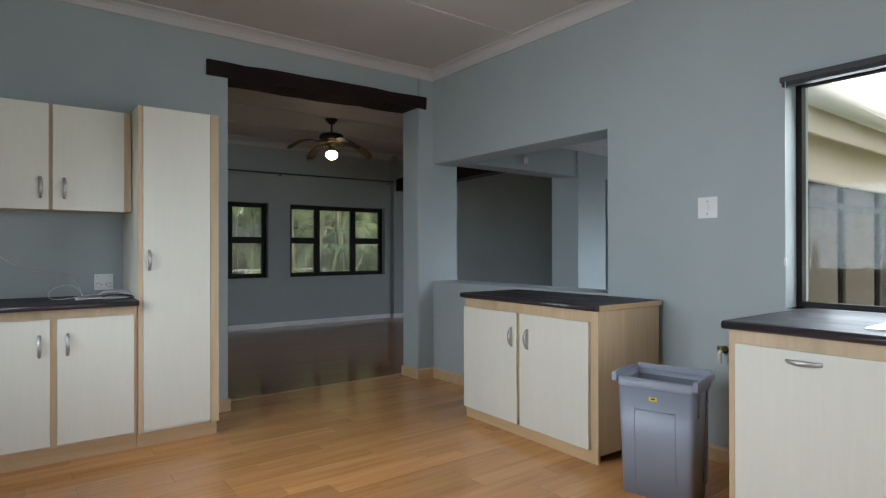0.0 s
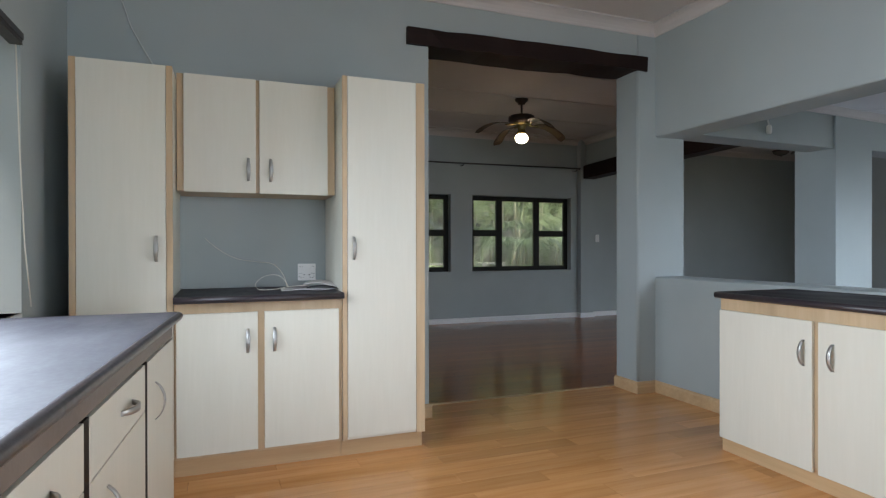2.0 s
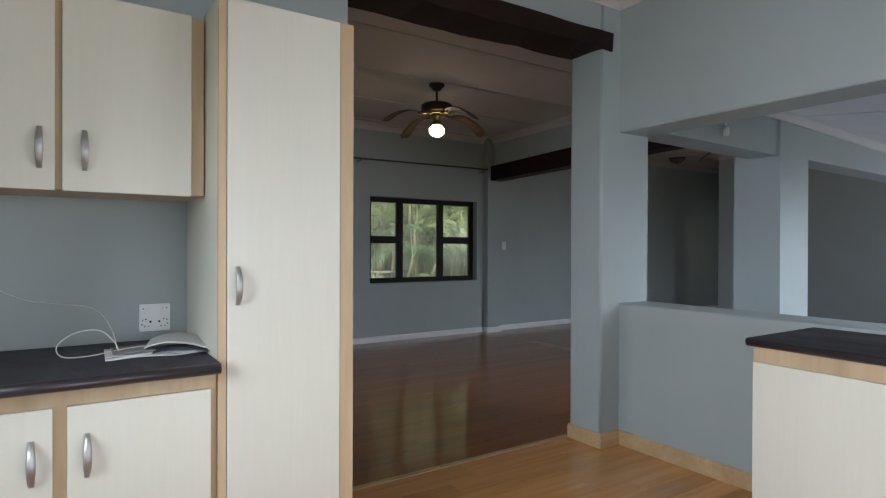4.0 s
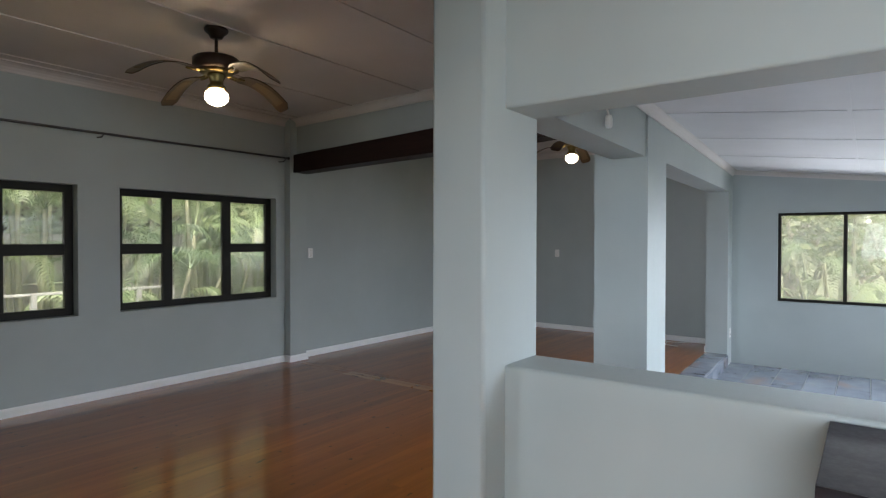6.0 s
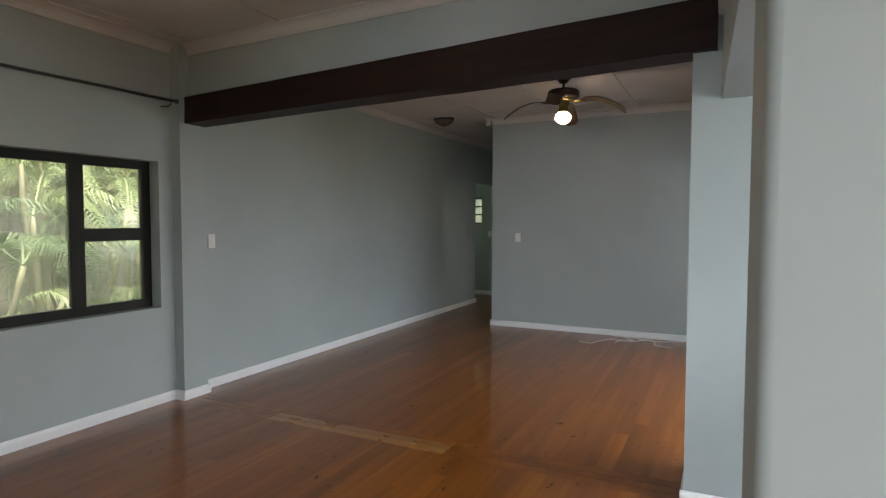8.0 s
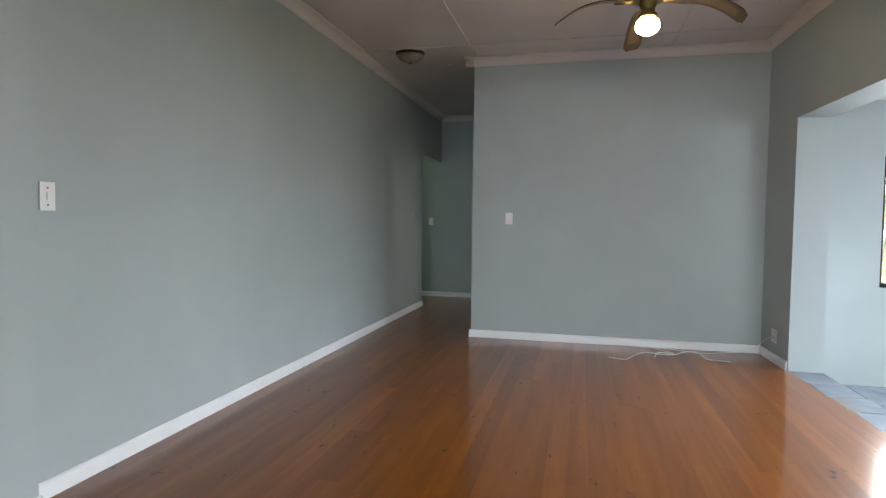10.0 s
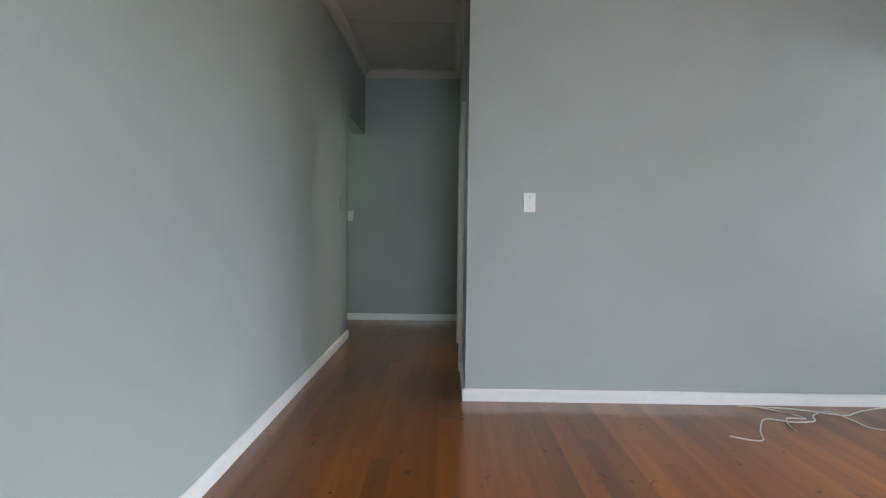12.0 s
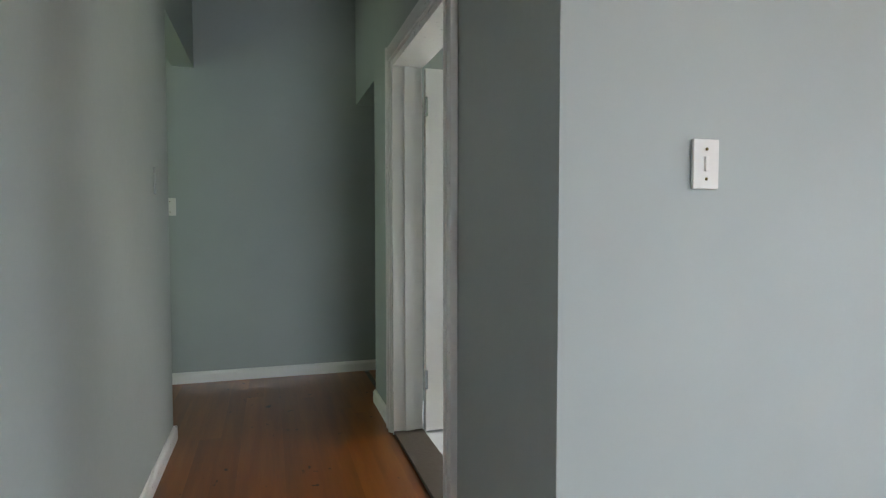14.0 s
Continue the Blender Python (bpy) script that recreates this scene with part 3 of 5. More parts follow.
# ---- windows ----
def window(name, w, h, cols, rows_of, x, y, z, rz, label, bar=0.055, mid=0.075, depth=0.05, sill=None, mat=FRAME, glass=None):
    """A framed window in the xz plane of its own coordinates, its lower corner at the origin; cols are fractions, rows_of the transoms in each column."""
    e = thing(name, label, "window", x, y, z, rz, kind="structure")
    f = boxes((0, bar, 0, depth, 0, h), (w - bar, w, 0, depth, 0, h), (bar, w - bar, 0, depth, 0, bar), (bar, w - bar, 0, depth, h - bar, h))
    part("window_frame", f, mat, e)
    edges = [bar] + [w * c for c in cols] + [w - bar]
    for c in cols:
        part("mullion", boxes((w * c - mid / 2, w * c + mid / 2, 0.002, depth - 0.002, bar, h - bar)), mat, e)
    for i, tr in enumerate(rows_of):
        a = edges[i] + (mid / 2 if i else 0)
        b = edges[i + 1] - (mid / 2 if i + 1 < len(edges) - 1 else 0)
        zs = [bar] + [h * q for q in tr] + [h - bar]
        for q in tr:
            part("transom", boxes((a, b, 0.004, depth - 0.004, h * q - mid / 2, h * q + mid / 2)), mat, e)
        for k in range(len(zs) - 1):
            z0 = zs[k] + (mid / 2 if k else 0)
            z1 = zs[k + 1] - (mid / 2 if k + 2 < len(zs) else 0)
            p = part("pane", boxes((a, b, depth * 0.45, depth * 0.45 + 0.004, z0, z1)), glass or GLASS, e)
            p.visible_shadow = False
    if sill:
        part("window_sill", boxes((-0.01, w + 0.01, sill[0], sill[1], -0.02, 0.0)), WHITE, e, "white painted sill")
    return e


for i, x, w in ((1, 1.08, 1.77), (2, 3.215, 1.815)):
    window("window_%d" % i, w, 1.20, (0.29, 0.67), ((0.505,), (), (0.505,)), x, 8.83, 0.80, 0, "bronze aluminium window with five panes onto palm garden", 0.07, 0.10, glass=GLASS_DUSTY)
window("window_3", 1.77, 1.235, (0.5,), ((), ()), 2.98, 1.02, 0.925, -90, "bronze aluminium sliding window above the sink", 0.03, 0.04, sill=(-0.13, 0.0))
window("window_4", 2.52, 1.215, (0.33, 0.66), ((), (), ()), -1.42, 0.90, 0.905, 90, "bronze aluminium window above the worktop", 0.045, 0.05, sill=(-0.15, 0.0))
window("window_5", 2.20, 1.15, (0.33, 0.66), ((), (), ()), 9.32, 3.90, 0.71, -90, "bronze aluminium sliding window of the sunroom", 0.035, 0.04, sill=(-0.045, 0.0), glass=GLASS_GLARE)
# dark tint in the glass dims the glowing backdrop behind it
window("window_6", 0.60, 0.55, (0.12,), ((), (0.36, 0.66)), 12.90, 9.66, 1.45, -90, "small steel window with three panes", 0.036, 0.034, glass=glass_mat("dimmed_lobby_glass", (0.22, 0.25, 0.22)))
window("window_7", 0.80, 1.20, (), ((),), 11.8, 10.55, 0.90, 0, "plain lobby window", 0.04, 0.05)
window("window_8", 1.30, 1.10, (0.5,), ((), ()), 11.5, 5.37, 1.0, 180, "plain bathroom window", 0.04, 0.05)
window("window_9", 6.13, 2.25, (0.14, 0.29, 0.43, 0.57, 0.71, 0.86), ((0.78,), (0.78,), (0.78,), (0.78,), (0.78,), (0.78,), (0.78,)), 3.14, 1.42, -0.17, 0, "glazed sunroom front with bronze frames", 0.045, 0.05, glass=GLASS_OUT)
# unseen window, added so the fill lamp has an opening
window("window_11", 2.0, 1.2, (0.5,), ((), ()), -1.42, 5.6, 0.80, 90, "unseen bronze window added to light the living room", 0.06, 0.08)


# unseen glazed door, added with the south fill lamp
window("window_10", 2.8, 2.15, (0.5,), ((), ()), -0.5, -2.72, 0.0, 0, "unseen glazed door added to light the kitchen", 0.05, 0.06)


def blind(name, x, y, z, rz, w, label):
    e = thing(name, label, "blind", x, y, z, rz)
    part("headrail", boxes((0, w, 0, 0.05, 0.026, 0.056), bevel=0.004), SLATEBLIND, e)
    for k in range(4):
        part("slat", boxes((0.01, w - 0.01, 0.002 + 0.001 * (k % 2), 0.048, 0.004 + k * 0.006, 0.0075 + k * 0.006)), SLATEBLIND, e)
    part("cord", tube(bmesh.new(), [(0.03, 0.0, 0.03), (0.032, -0.01, -0.3), (0.03, -0.004, -0.9)], 0.0025, 6), CABLE, e)
    part("cord_tassel", lathe(bmesh.new(), [(0, 0), (0.008, 0.005), (0.006, 0.045), (0, 0.05)], 0.03, -0.004, 10, -0.95), PLASTIC, e)


blind("venetian_blind", 2.80, 1.03, 2.10, -90, 1.8, "raised dark grey venetian blind above the sink window")
blind("venetian_blind", -1.23, 1.0, 2.02, 90, 2.32, "raised dark grey venetian blind above the worktop window")
tagged(solid("blind_cord", tube(bmesh.new(), [(-1.262, 3.33, 2.05), (-1.258, 3.36, 1.6), (-1.255, 3.41, 1.2), (-1.24, 3.44, 0.93)], 0.003, 6), CABLE), "white blind cord hanging beside the window", "cord")


# ---- kitchen units ----
def arc_handle(name, L=0.13, wide=0.023, out=0.03):
    """A bow handle along z, standing out towards -y."""
    bm = bmesh.new()
    pts = [(0, -out * math.sin(math.pi * k / 10) ** 0.7 if 0 < k < 10 else 0.0, -L / 2 + L * k / 10) for k in range(11)]
    rings = []
    for i, p in enumerate(pts):
        ww = wide * (0.62 + 0.38 * math.sin(math.pi * i / 10))
        rings.append([bm.verts.new((p[0] + u * ww / 2, p[1] - v, p[2])) for u, v in ((-1, 0), (-0.8, 0.005), (0.8, 0.005), (1, 0))])
    for a, b in zip(rings, rings[1:]):
        for i in range(4):
            bm.faces.new((a[i], b[i], b[(i + 1) % 4], a[(i + 1) % 4])).smooth = True
    bm.faces.new(rings[0]), bm.faces.new(rings[-1])
    return mesh_of(name, bm, NICKEL)


HANDLE = arc_handle("bow_handle")


def cabinet(name, label, x, y, rz, w, d, z0, z1, doors, plinth=0.10, body=BEECH, group="fitted kitchen cabinets", recess=0.045, stiles=()):
    """Faces -y in its own coordinates. doors: x0, x1, z0, z1, handle x, handle z, 'v' or 'h', and 'door' or 'drawer'."""
    e = thing(name, label, "cabinet", x, y, 0, rz, group)
    lo = plinth if plinth else z0
    part("body", boxes((0, w, 0.019, d, lo, z1), bevel=0.0015), body, e, "cream laminate carcass" if body is CREAM else "light beech carcass")
    for a, b in stiles:
        part("front_stile", boxes((a, b, 0.003, 0.0188, lo, z1), bevel=0.0015), BEECH, e, "light beech front edge")
    if plinth:
        part("plinth", boxes((0, w, 0.019 + recess, 0.019 + recess + 0.018, 0, lo)), BEECH_X, e, "beech plinth")
    for a, b, c, f, hx, hz, way, what in doors:
        dr = part(what, boxes((a, b, 0.0, 0.0175, c, f), bevel=0.0015), CREAM, e, "cream woodgrain laminate front")
        hd = new("handle", HANDLE)
        hd.parent = dr
        hd.matrix_basis = pose(hx, 0.001, hz, 0, 90 if way == 'h' else 0, 0)
        tagged(hd, "satin nickel bow handle")
    return e


# wall of cupboards beside the opening
cabinet("tall_cabinet", "tall cream pantry cupboard beside the wide opening", 0.165, 3.652, 0, 0.485, 0.575, 0.1, 2.145, [(0.028, 0.43, 0.118, 2.143, 0.062, 1.18, 'v', "door")], body=CREAM, stiles=((0.0, 0.026), (0.432, 0.485)))
cabinet("tall_cabinet", "tall cream corner cupboard with light beech side", -1.145, 3.652, 0, 0.45, 0.575, 0.1, 2.10, [(0.03, 0.418, 0.118, 2.098, 0.375, 1.18, 'v', "door")], body=CREAM, stiles=((0.0, 0.028), (0.420, 0.45)))
cabinet("base_cabinet", "low two-door cream cupboard between tall cupboards", -0.693, 3.652, 0, 0.856, 0.575, 0.1, 0.900, [(0.012, 0.405, 0.118, 0.845, 0.355, 0.695, 'v', "door"), (0.44, 0.835, 0.118, 0.845, 0.49, 0.695, 'v', "door")])
cabinet("wall_cabinet", "wall-hung two-door cream cupboard above the recess", -0.69, 3.845, 0, 0.85, 0.384, 1.493, 2.127, [(0.035, 0.405, 1.488, 2.125, 0.365, 1.62, 'v', "door"), (0.425, 0.805, 1.488, 2.125, 0.485, 1.62, 'v', "door")], plinth=0)
# island-like unit under the hatch
isl = cabinet("base_cabinet", "free-standing cream two-door cupboard below the serving hatch", 2.232, 3.005, -91.7, 1.235, 0.60, 0.08, 0.886, [(0.008, 0.581, 0.083, 0.820, 0.535, 0.66, 'v', "door"), (0.612, 1.19, 0.083, 0.820, 0.685, 0.66, 'v', "door")], group="", recess=0.012)
part("side_panel", boxes((1.2355, 1.247, 0.019, 0.60, 0.055, 0.886), bevel=0.001), BEECH, isl)
# sink run
cabinet("sink_cabinet", "cream sink cupboard with wide drop front", 1.985, 0.905, -90, 1.75, 0.85, 0.1, 0.900, [(0.035, 0.80, 0.10, 0.842, 0.30, 0.80, 'h', "door"), (0.83, 1.70, 0.10, 0.842, 1.2, 0.80, 'h', "door")], group="")
# run along the west wall, a little askew: y grows with local x
run = cabinet("base_cabinet", "long cream base unit with drawers under dark worktop", -0.97, -1.2, 85.77, 4.30, 0.5, 0.1, 0.872,
              [(3.766, 4.285, 0.105, 0.812, 3.89, 0.655, 'v', "door"),
               (3.131, 3.72, 0.668, 0.812, 3.47, 0.742, 'h', "drawer"), (3.131, 3.72, 0.105, 0.664, 3.27, 0.54, 'v', "door"),
               (2.491, 3.085, 0.668, 0.812, 2.82, 0.742, 'h', "drawer"), (2.491, 3.085, 0.105, 0.664, 2.94, 0.54, 'v', "door"),
               (1.851, 2.445, 0.668, 0.812, 2.14, 0.742, 'h', "drawer"), (1.851, 2.445, 0.105, 0.664, 1.99, 0.54, 'v', "door"),
               (1.211, 1.805, 0.668, 0.812, 1.5, 0.742, 'h', "drawer"), (1.211, 1.805, 0.105, 0.664, 1.35, 0.54, 'v', "door"),
               (0.02, 1.165, 0.105, 0.812, 0.1, 0.70, 'v', "door")], group="", body=DARKGAP)
part("end_panel", boxes((4.301, 4.318, 0.004, 0.5, 0.0, 0.878), bevel=0.001), CREAM, run, "cream end panel")
for x in (1.167, 1.807, 2.447, 3.087, 3.722):
    part("stile", boxes((x, x + 0.042, 0.002, 0.0185, 0.105, 0.814)), DARKGAP, run, "dark gap between units")
part("top_rail", boxes((0.0, 4.30, 0.006, 0.0185, 0.816, 0.878), bevel=0.001), paint("grey_brown_rail", (0.17, 0.135, 0.115), 0.5, 0.2, 0.2), run, "grey-brown rail under the worktop")


def nosing(top, x0, y0, x1, y1, dz=0.0):
    """A rounded front edge along one side of a worktop."""
    t = tube(bmesh.new(), [(x0, y0, 0.8975 + dz), (x0 + (x1 - x0) * 0.5, y0 + (y1 - y0) * 0.5, 0.8975 + dz), (x1, y1, 0.8975 + dz)], 0.0178, 14)
    part("front_edge", t, TOPEDGE, top, "rounded dark maroon front edge")


def worktop(label, x0, x1, y0, y1, side, hole=None, dz=0.022):
    xa, ya = (x0 + 0.017, y0) if side == 'x' else (x0, y0 + 0.017)
    bm = bmesh.new()
    if hole:
        a, b, c, d = hole
        for q in ((xa, a, ya, y1), (b, x1, ya, y1), (a, b, ya, c), (a, b, d, y1)):
            box(bm, *q, 0.880 + dz, 0.915 + dz)
    else:
        box(bm, xa, x1, ya, y1, 0.880 + dz, 0.915 + dz, bevel=0.002)
    top = solid("worktop", bm, TOP, label, "worktop")
    if side == 'x':
        nosing(top, xa, y0 + 0.001, xa, y1 - 0.001, dz)
    else:
        nosing(top, x0 + 0.001, ya, x1 - 0.001, ya, dz)
    return top


worktop("dark slate-grey laminate worktop in cupboard recess", -0.692, 0.162, 3.585, 4.228, 'y')
bm = prism(bmesh.new(), [(2.188, 1.742), (2.826, 1.742), (2.826, 3.018), (2.226, 3.018)], 0.888, 0.923)
bmesh.ops.bevel(bm, geom=list(bm.edges), offset=0.002, segments=2, profile=0.6, affect='EDGES')
hatch_top = solid("worktop", bm, TOP, "dark slate-grey worktop of the cupboard below the hatch", "worktop")
nosing(hatch_top, 2.188, 1.743, 2.226, 3.017, 0.008)
bm = prism(bmesh.new(), [(-1.268, -1.2), (-0.957, -1.2), (-0.637, 3.125), (-1.268, 3.125)], 0.880, 0.915)
bmesh.ops.bevel(bm, geom=list(bm.edges), offset=0.002, segments=2, profile=0.6, affect='EDGES')
long_top = solid("worktop", bm, TOP, "long dark grey worktop below the west window", "worktop")
nosing(long_top, -0.957, -1.2, -0.637, 3.122)
solid("edge_strip", boxes((2.20, 2.82, 1.7365, 1.7405, 0.890, 0.921)), BEECH_X, "worn light wooden edging on worktop end", "edging")
worktop("dark grey worktop with inset steel sink", 1.955, 2.843, -0.85, 0.915, 'x', (2.14, 2.56, -0.35, 0.42))
e = thing("sink", "stainless steel inset kitchen sink in dark worktop", "sink", 2.35, 0.035, 0.937)
part("rim", boxes((-0.235, -0.20, -0.41, 0.41, 0.001, 0.006), (0.20, 0.235, -0.41, 0.41, 0.001, 0.006), (-0.20, 0.20, -0.41, -0.375, 0.001, 0.006), (-0.20, 0.20, 0.375, 0.41, 0.001, 0.006)), STEEL, e)
part("bowl", boxes((-0.20, -0.19, -0.375, 0.375, -0.16, 0.003), (0.19, 0.20, -0.375, 0.375, -0.16, 0.003), (-0.19, 0.19, -0.375, -0.365, -0.16, 0.003), (-0.19, 0.19, 0.365, 0.375, -0.16, 0.003), (-0.19, 0.19, -0.365, 0.365, -0.16, -0.15)), STEEL, e)

# waste bin
e = thing("waste_bin", "grey plastic slim waste bin with open rim", "bin", 2.205, 1.34, 0, -77)
e.scale = (0.9, 0.9, 0.97)


def shell(bm, w0, d0, w1, d1, z0, z1, t=0.006, r=0.03):
    """Tapered open box with rounded corners."""
    def ring(w, d, z, rr):
        out = []
        for cx, cy, a0 in ((w / 2 - rr, d / 2 - rr, 0), (-w / 2 + rr, d / 2 - rr, 90), (-w / 2 + rr, -d / 2 + rr, 180), (w / 2 - rr, -d / 2 + rr, 270)):
            for k in range(5):
                a = radians(a0 + 22.5 * k)
                out.append(bm.verts.new((cx + rr * math.cos(a), cy + rr * math.sin(a), z)))
        return out
    rings = [ring(w0, d0, z0, r), ring(w1, d1, z1, r), ring(w1 - 2 * t, d1 - 2 * t, z1, r - t), ring(w0 - 2 * t, d0 - 2 * t, z0 + t, r - t)]
    for a, b in zip(rings, rings[1:]):
        for i in range(20):
            bm.faces.new((a[i], a[(i + 1) % 20], b[(i + 1) % 20], b[i])).smooth = True
    bm.faces.new(rings[0][::-1]), bm.faces.new(rings[-1])
    return bm


part("body", shell(bmesh.new(), 0.385, 0.265, 0.425, 0.30, 0.0, 0.575), BINGREY, e)
rim = bmesh.new()
shell(rim, 0.436, 0.312, 0.45, 0.325, 0.565, 0.612, 0.022, 0.034)
bmesh.ops.delete(rim, geom=[f for f in rim.faces if len(f.verts) > 4], context='FACES')
part("rim", rim, BINGREY, e, "raised open plastic rim")
part("inner_liner", shell(bmesh.new(), 0.33, 0.21, 0.40, 0.275, 0.12, 0.585, 0.004, 0.028), BINDARK, e, "darker grey inner liner")
for s in (-1, 1):
    part("corner_clip", boxes((s * 0.222 - 0.014, s * 0.222 + 0.014, -0.172, -0.13, 0.585, 0.632), bevel=0.004), BINGREY, e)
    part("side_ridge", boxes((s * 0.226 - 0.008, s * 0.226 + 0.008, -0.13, 0.15, 0.60, 0.634), bevel=0.004), BINGREY, e)
part("back_ridge", boxes((-0.21, 0.21, 0.148, 0.166, 0.60, 0.64), bevel=0.004), BINGREY, e)
for x0, x1, z0, z1 in ((-0.115, -0.109, 0.07, 0.455), (0.109, 0.115, 0.07, 0.455), (-0.109, 0.109, 0.449, 0.455)):
    part("panel_ridge", tube(bmesh.new(), [(x0 if z1 - z0 > 0.1 else x0, -0.1335 - 0.0165 * z0 / 0.575, z0 if z1 - z0 > 0.1 else z0), (x0 if z1 - z0 > 0.1 else x1, -0.1335 - 0.0165 * z1 / 0.575, z1)], 0.0035, 8), BINGREY, e)
part("sticker", boxes((-0.03, 0.015, -0.1525, -0.1495, 0.505, 0.523)), YELLOW, e, "small yellow sticker")
part("sticker_mark", boxes((-0.018, 0.004, -0.1535, -0.1515, 0.511, 0.519)), BLACK, e)
for s in (-1, 1):
    part("rib", boxes((0.190, 0.216, 0.07 * s - 0.012, 0.07 * s + 0.012, 0.08 if s > 0 else 0.44, 0.555), bevel=0.003), BINGREY, e)


# plates, switches and outlets
def plate(name, label, x, y, z, rz, w, h, kind="switch", group=""):
    e = thing(name, label, kind, x, y, z, rz, group)
    part("cover_plate", boxes((-w / 2, w / 2, -0.009, 0, -h / 2, h / 2), bevel=0.002), PLASTIC, e)
    if kind == "switch":
        part("rocker", boxes((-0.007, 0.007, -0.015, -0.009, -0.018, 0.018), bevel=0.002), PLASTIC, e)
        for s in (-1, 1):
            part("screw", lathe(bmesh.new(), [(0, 0.0), (0.004, 0.0), (0.004, 0.002), (0, 0.003)], 0, 0, 10), BRASS, e).matrix_basis = pose(0, -0.0095, s * h * 0.3, 90, 0, 0)
    else:
        for s in (-1, 1):
            part("rocker", boxes((s * w * 0.25 - 0.009, s * w * 0.25 + 0.009, -0.013, -0.009, h * 0.12, h * 0.32), bevel=0.0015), PLASTIC, e)
            for dx, dz, r in ((-s * 0.012, -0.004, 0.0045), (0.004 * s, 0.006, 0.0028), (0.016 * s, 0.002, 0.0026), (0.018 * s, -0.014, 0.0026), (0.008 * s, -0.022, 0.0028), (-0.006 * s, -0.022, 0.0024), (0.0, h * 0.43, 0.0022), (0.014 * s, h * 0.45, 0.0026)):
                part("pin_hole", lathe(bmesh.new(), [(0, 0.0), (r, 0.0), (r, 0.0012), (0, 0.0012)], 0, 0, 10), BLACK, e).matrix_basis = pose(s * w * 0.25 + dx, -0.009, -0.012 + dz, 90, 0, 0)
    return e


plate("light_switch", "square white switch plate on kitchen wall", 2.845, 1.445, 1.49, -90, 0.12, 0.125)
plate("light_switch", "white light switch on blue wall by the passage", 9.62, 7.192, 1.284, -90, 0.075, 0.122)
plate("light_switch", "white switch plate on window wall by the pillar", 5.555, 8.72, 1.33, 0, 0.075, 0.125)
plate("light_switch", "white light switch at the passage end", 12.84, 8.888, 1.252, -90, 0.075, 0.122)
e = thing("blank_plate", "blank cover plate painted over in wall colour", "cover plate", 11.33, 8.72, 1.33)
part("cover_plate", boxes((-0.04, 0.04, -0.01, 0, -0.062, 0.062), bevel=0.003), WALL, e)
for z in (-0.042, 0.042):
    part("screw", lathe(bmesh.new(), [(0, 0.0), (0.004, 0.0), (0.004, 0.002), (0, 0.003)], 0, 0, 10), WALL, e).matrix_basis = pose(0, -0.0095, z, 90, 0, 0)
plate("power_outlet", "white double socket above the cupboard worktop", 0.045, 4.23, 1.026, 0, 0.112, 0.108, "outlet")
plate("power_outlet", "white socket low on the wall beside the sunroom step", 9.27, wy(9.27) + 0.27, 0.24, 180, 0.13, 0.12, "outlet")
plate("power_outlet", "white socket in the sunroom corner", 9.12, wy(9.12), 0.26, 0, 0.08, 0.12, "outlet")



def smooth_path(pts, n=5):
    P = [Vector(p) for p in pts]
    out = []
    for i in range(len(P) - 1):
        p0, p1, p2, p3 = P[max(i - 1, 0)], P[i], P[i + 1], P[min(i + 2, len(P) - 1)]
        for k in range(n):
            t = k / n
            out.append(0.5 * ((2 * p1) + (p2 - p0) * t + (2 * p0 - 5 * p1 + 4 * p2 - p3) * t * t + (3 * p1 - p0 - 3 * p2 + p3) * t ** 3))
    return out + [P[-1]]


# things on the recess worktop
e = thing("newspaper", "crumpled grey newspaper lying on dark worktop", "newspaper", 0.015, 3.92, 0.9375, -4)

def page(w, d, turn, height, t=0.0012, n=20, rows_n=6):
    """A sheet of paper whose height is a function of its place."""
    bm = bmesh.new()
    grid = [[((i / n - 0.5) * w, (q / rows_n - 0.5) * d, height(i / n, q / rows_n - 0.5)) for q in range(rows_n + 1)] for i in range(n + 1)]
    top = [[bm.verts.new((x, y, z + t)) for x, y, z in r] for r in grid]
    bot = [[bm.verts.new(p) for p in r] for r in grid]
    for i in range(n):
        for q in range(rows_n):
            bm.faces.new((top[i][q], top[i + 1][q], top[i + 1][q + 1], top[i][q + 1])).smooth = True
            bm.faces.new((bot[i][q], bot[i][q + 1], bot[i + 1][q + 1], bot[i + 1][q])).smooth = True
    for r0, r1, m in ((top[0], bot[0], rows_n), (bot[-1], top[-1], rows_n)):
        for q in range(m):
            bm.faces.new((r0[q], r0[q + 1], r1[q + 1], r1[q]))
    for q in (0, rows_n):
        for i in range(n):
            f = (top[i][q], bot[i][q], bot[i + 1][q], top[i + 1][q])
            bm.faces.new(f if q == 0 else f[::-1])
    return bm


for k in range(3):
    part("sheet", page(0.30 - 0.02 * k, 0.22 - 0.01 * k, 0, lambda u, v, k=k: 0.001 + 0.0035 * k + 0.0022 * (1 + math.sin(9 * u + 2 * k + 3 * v))), PAPER, e).matrix_basis = pose(-0.01, 0.004 * k, 0, 0, 0, (2, -4, 3)[k])
bars = page(0.13, 0.17, 0, lambda u, v: 0.0145 + 0.0022 * (1 + math.sin(9 * (0.1 + 0.4 * u) + 4)), 0.0004)
part("print_block", bars, NEWSINK, e, "block of grey print").matrix_basis = pose(-0.075, -0.005, 0, 0, 0, 3)
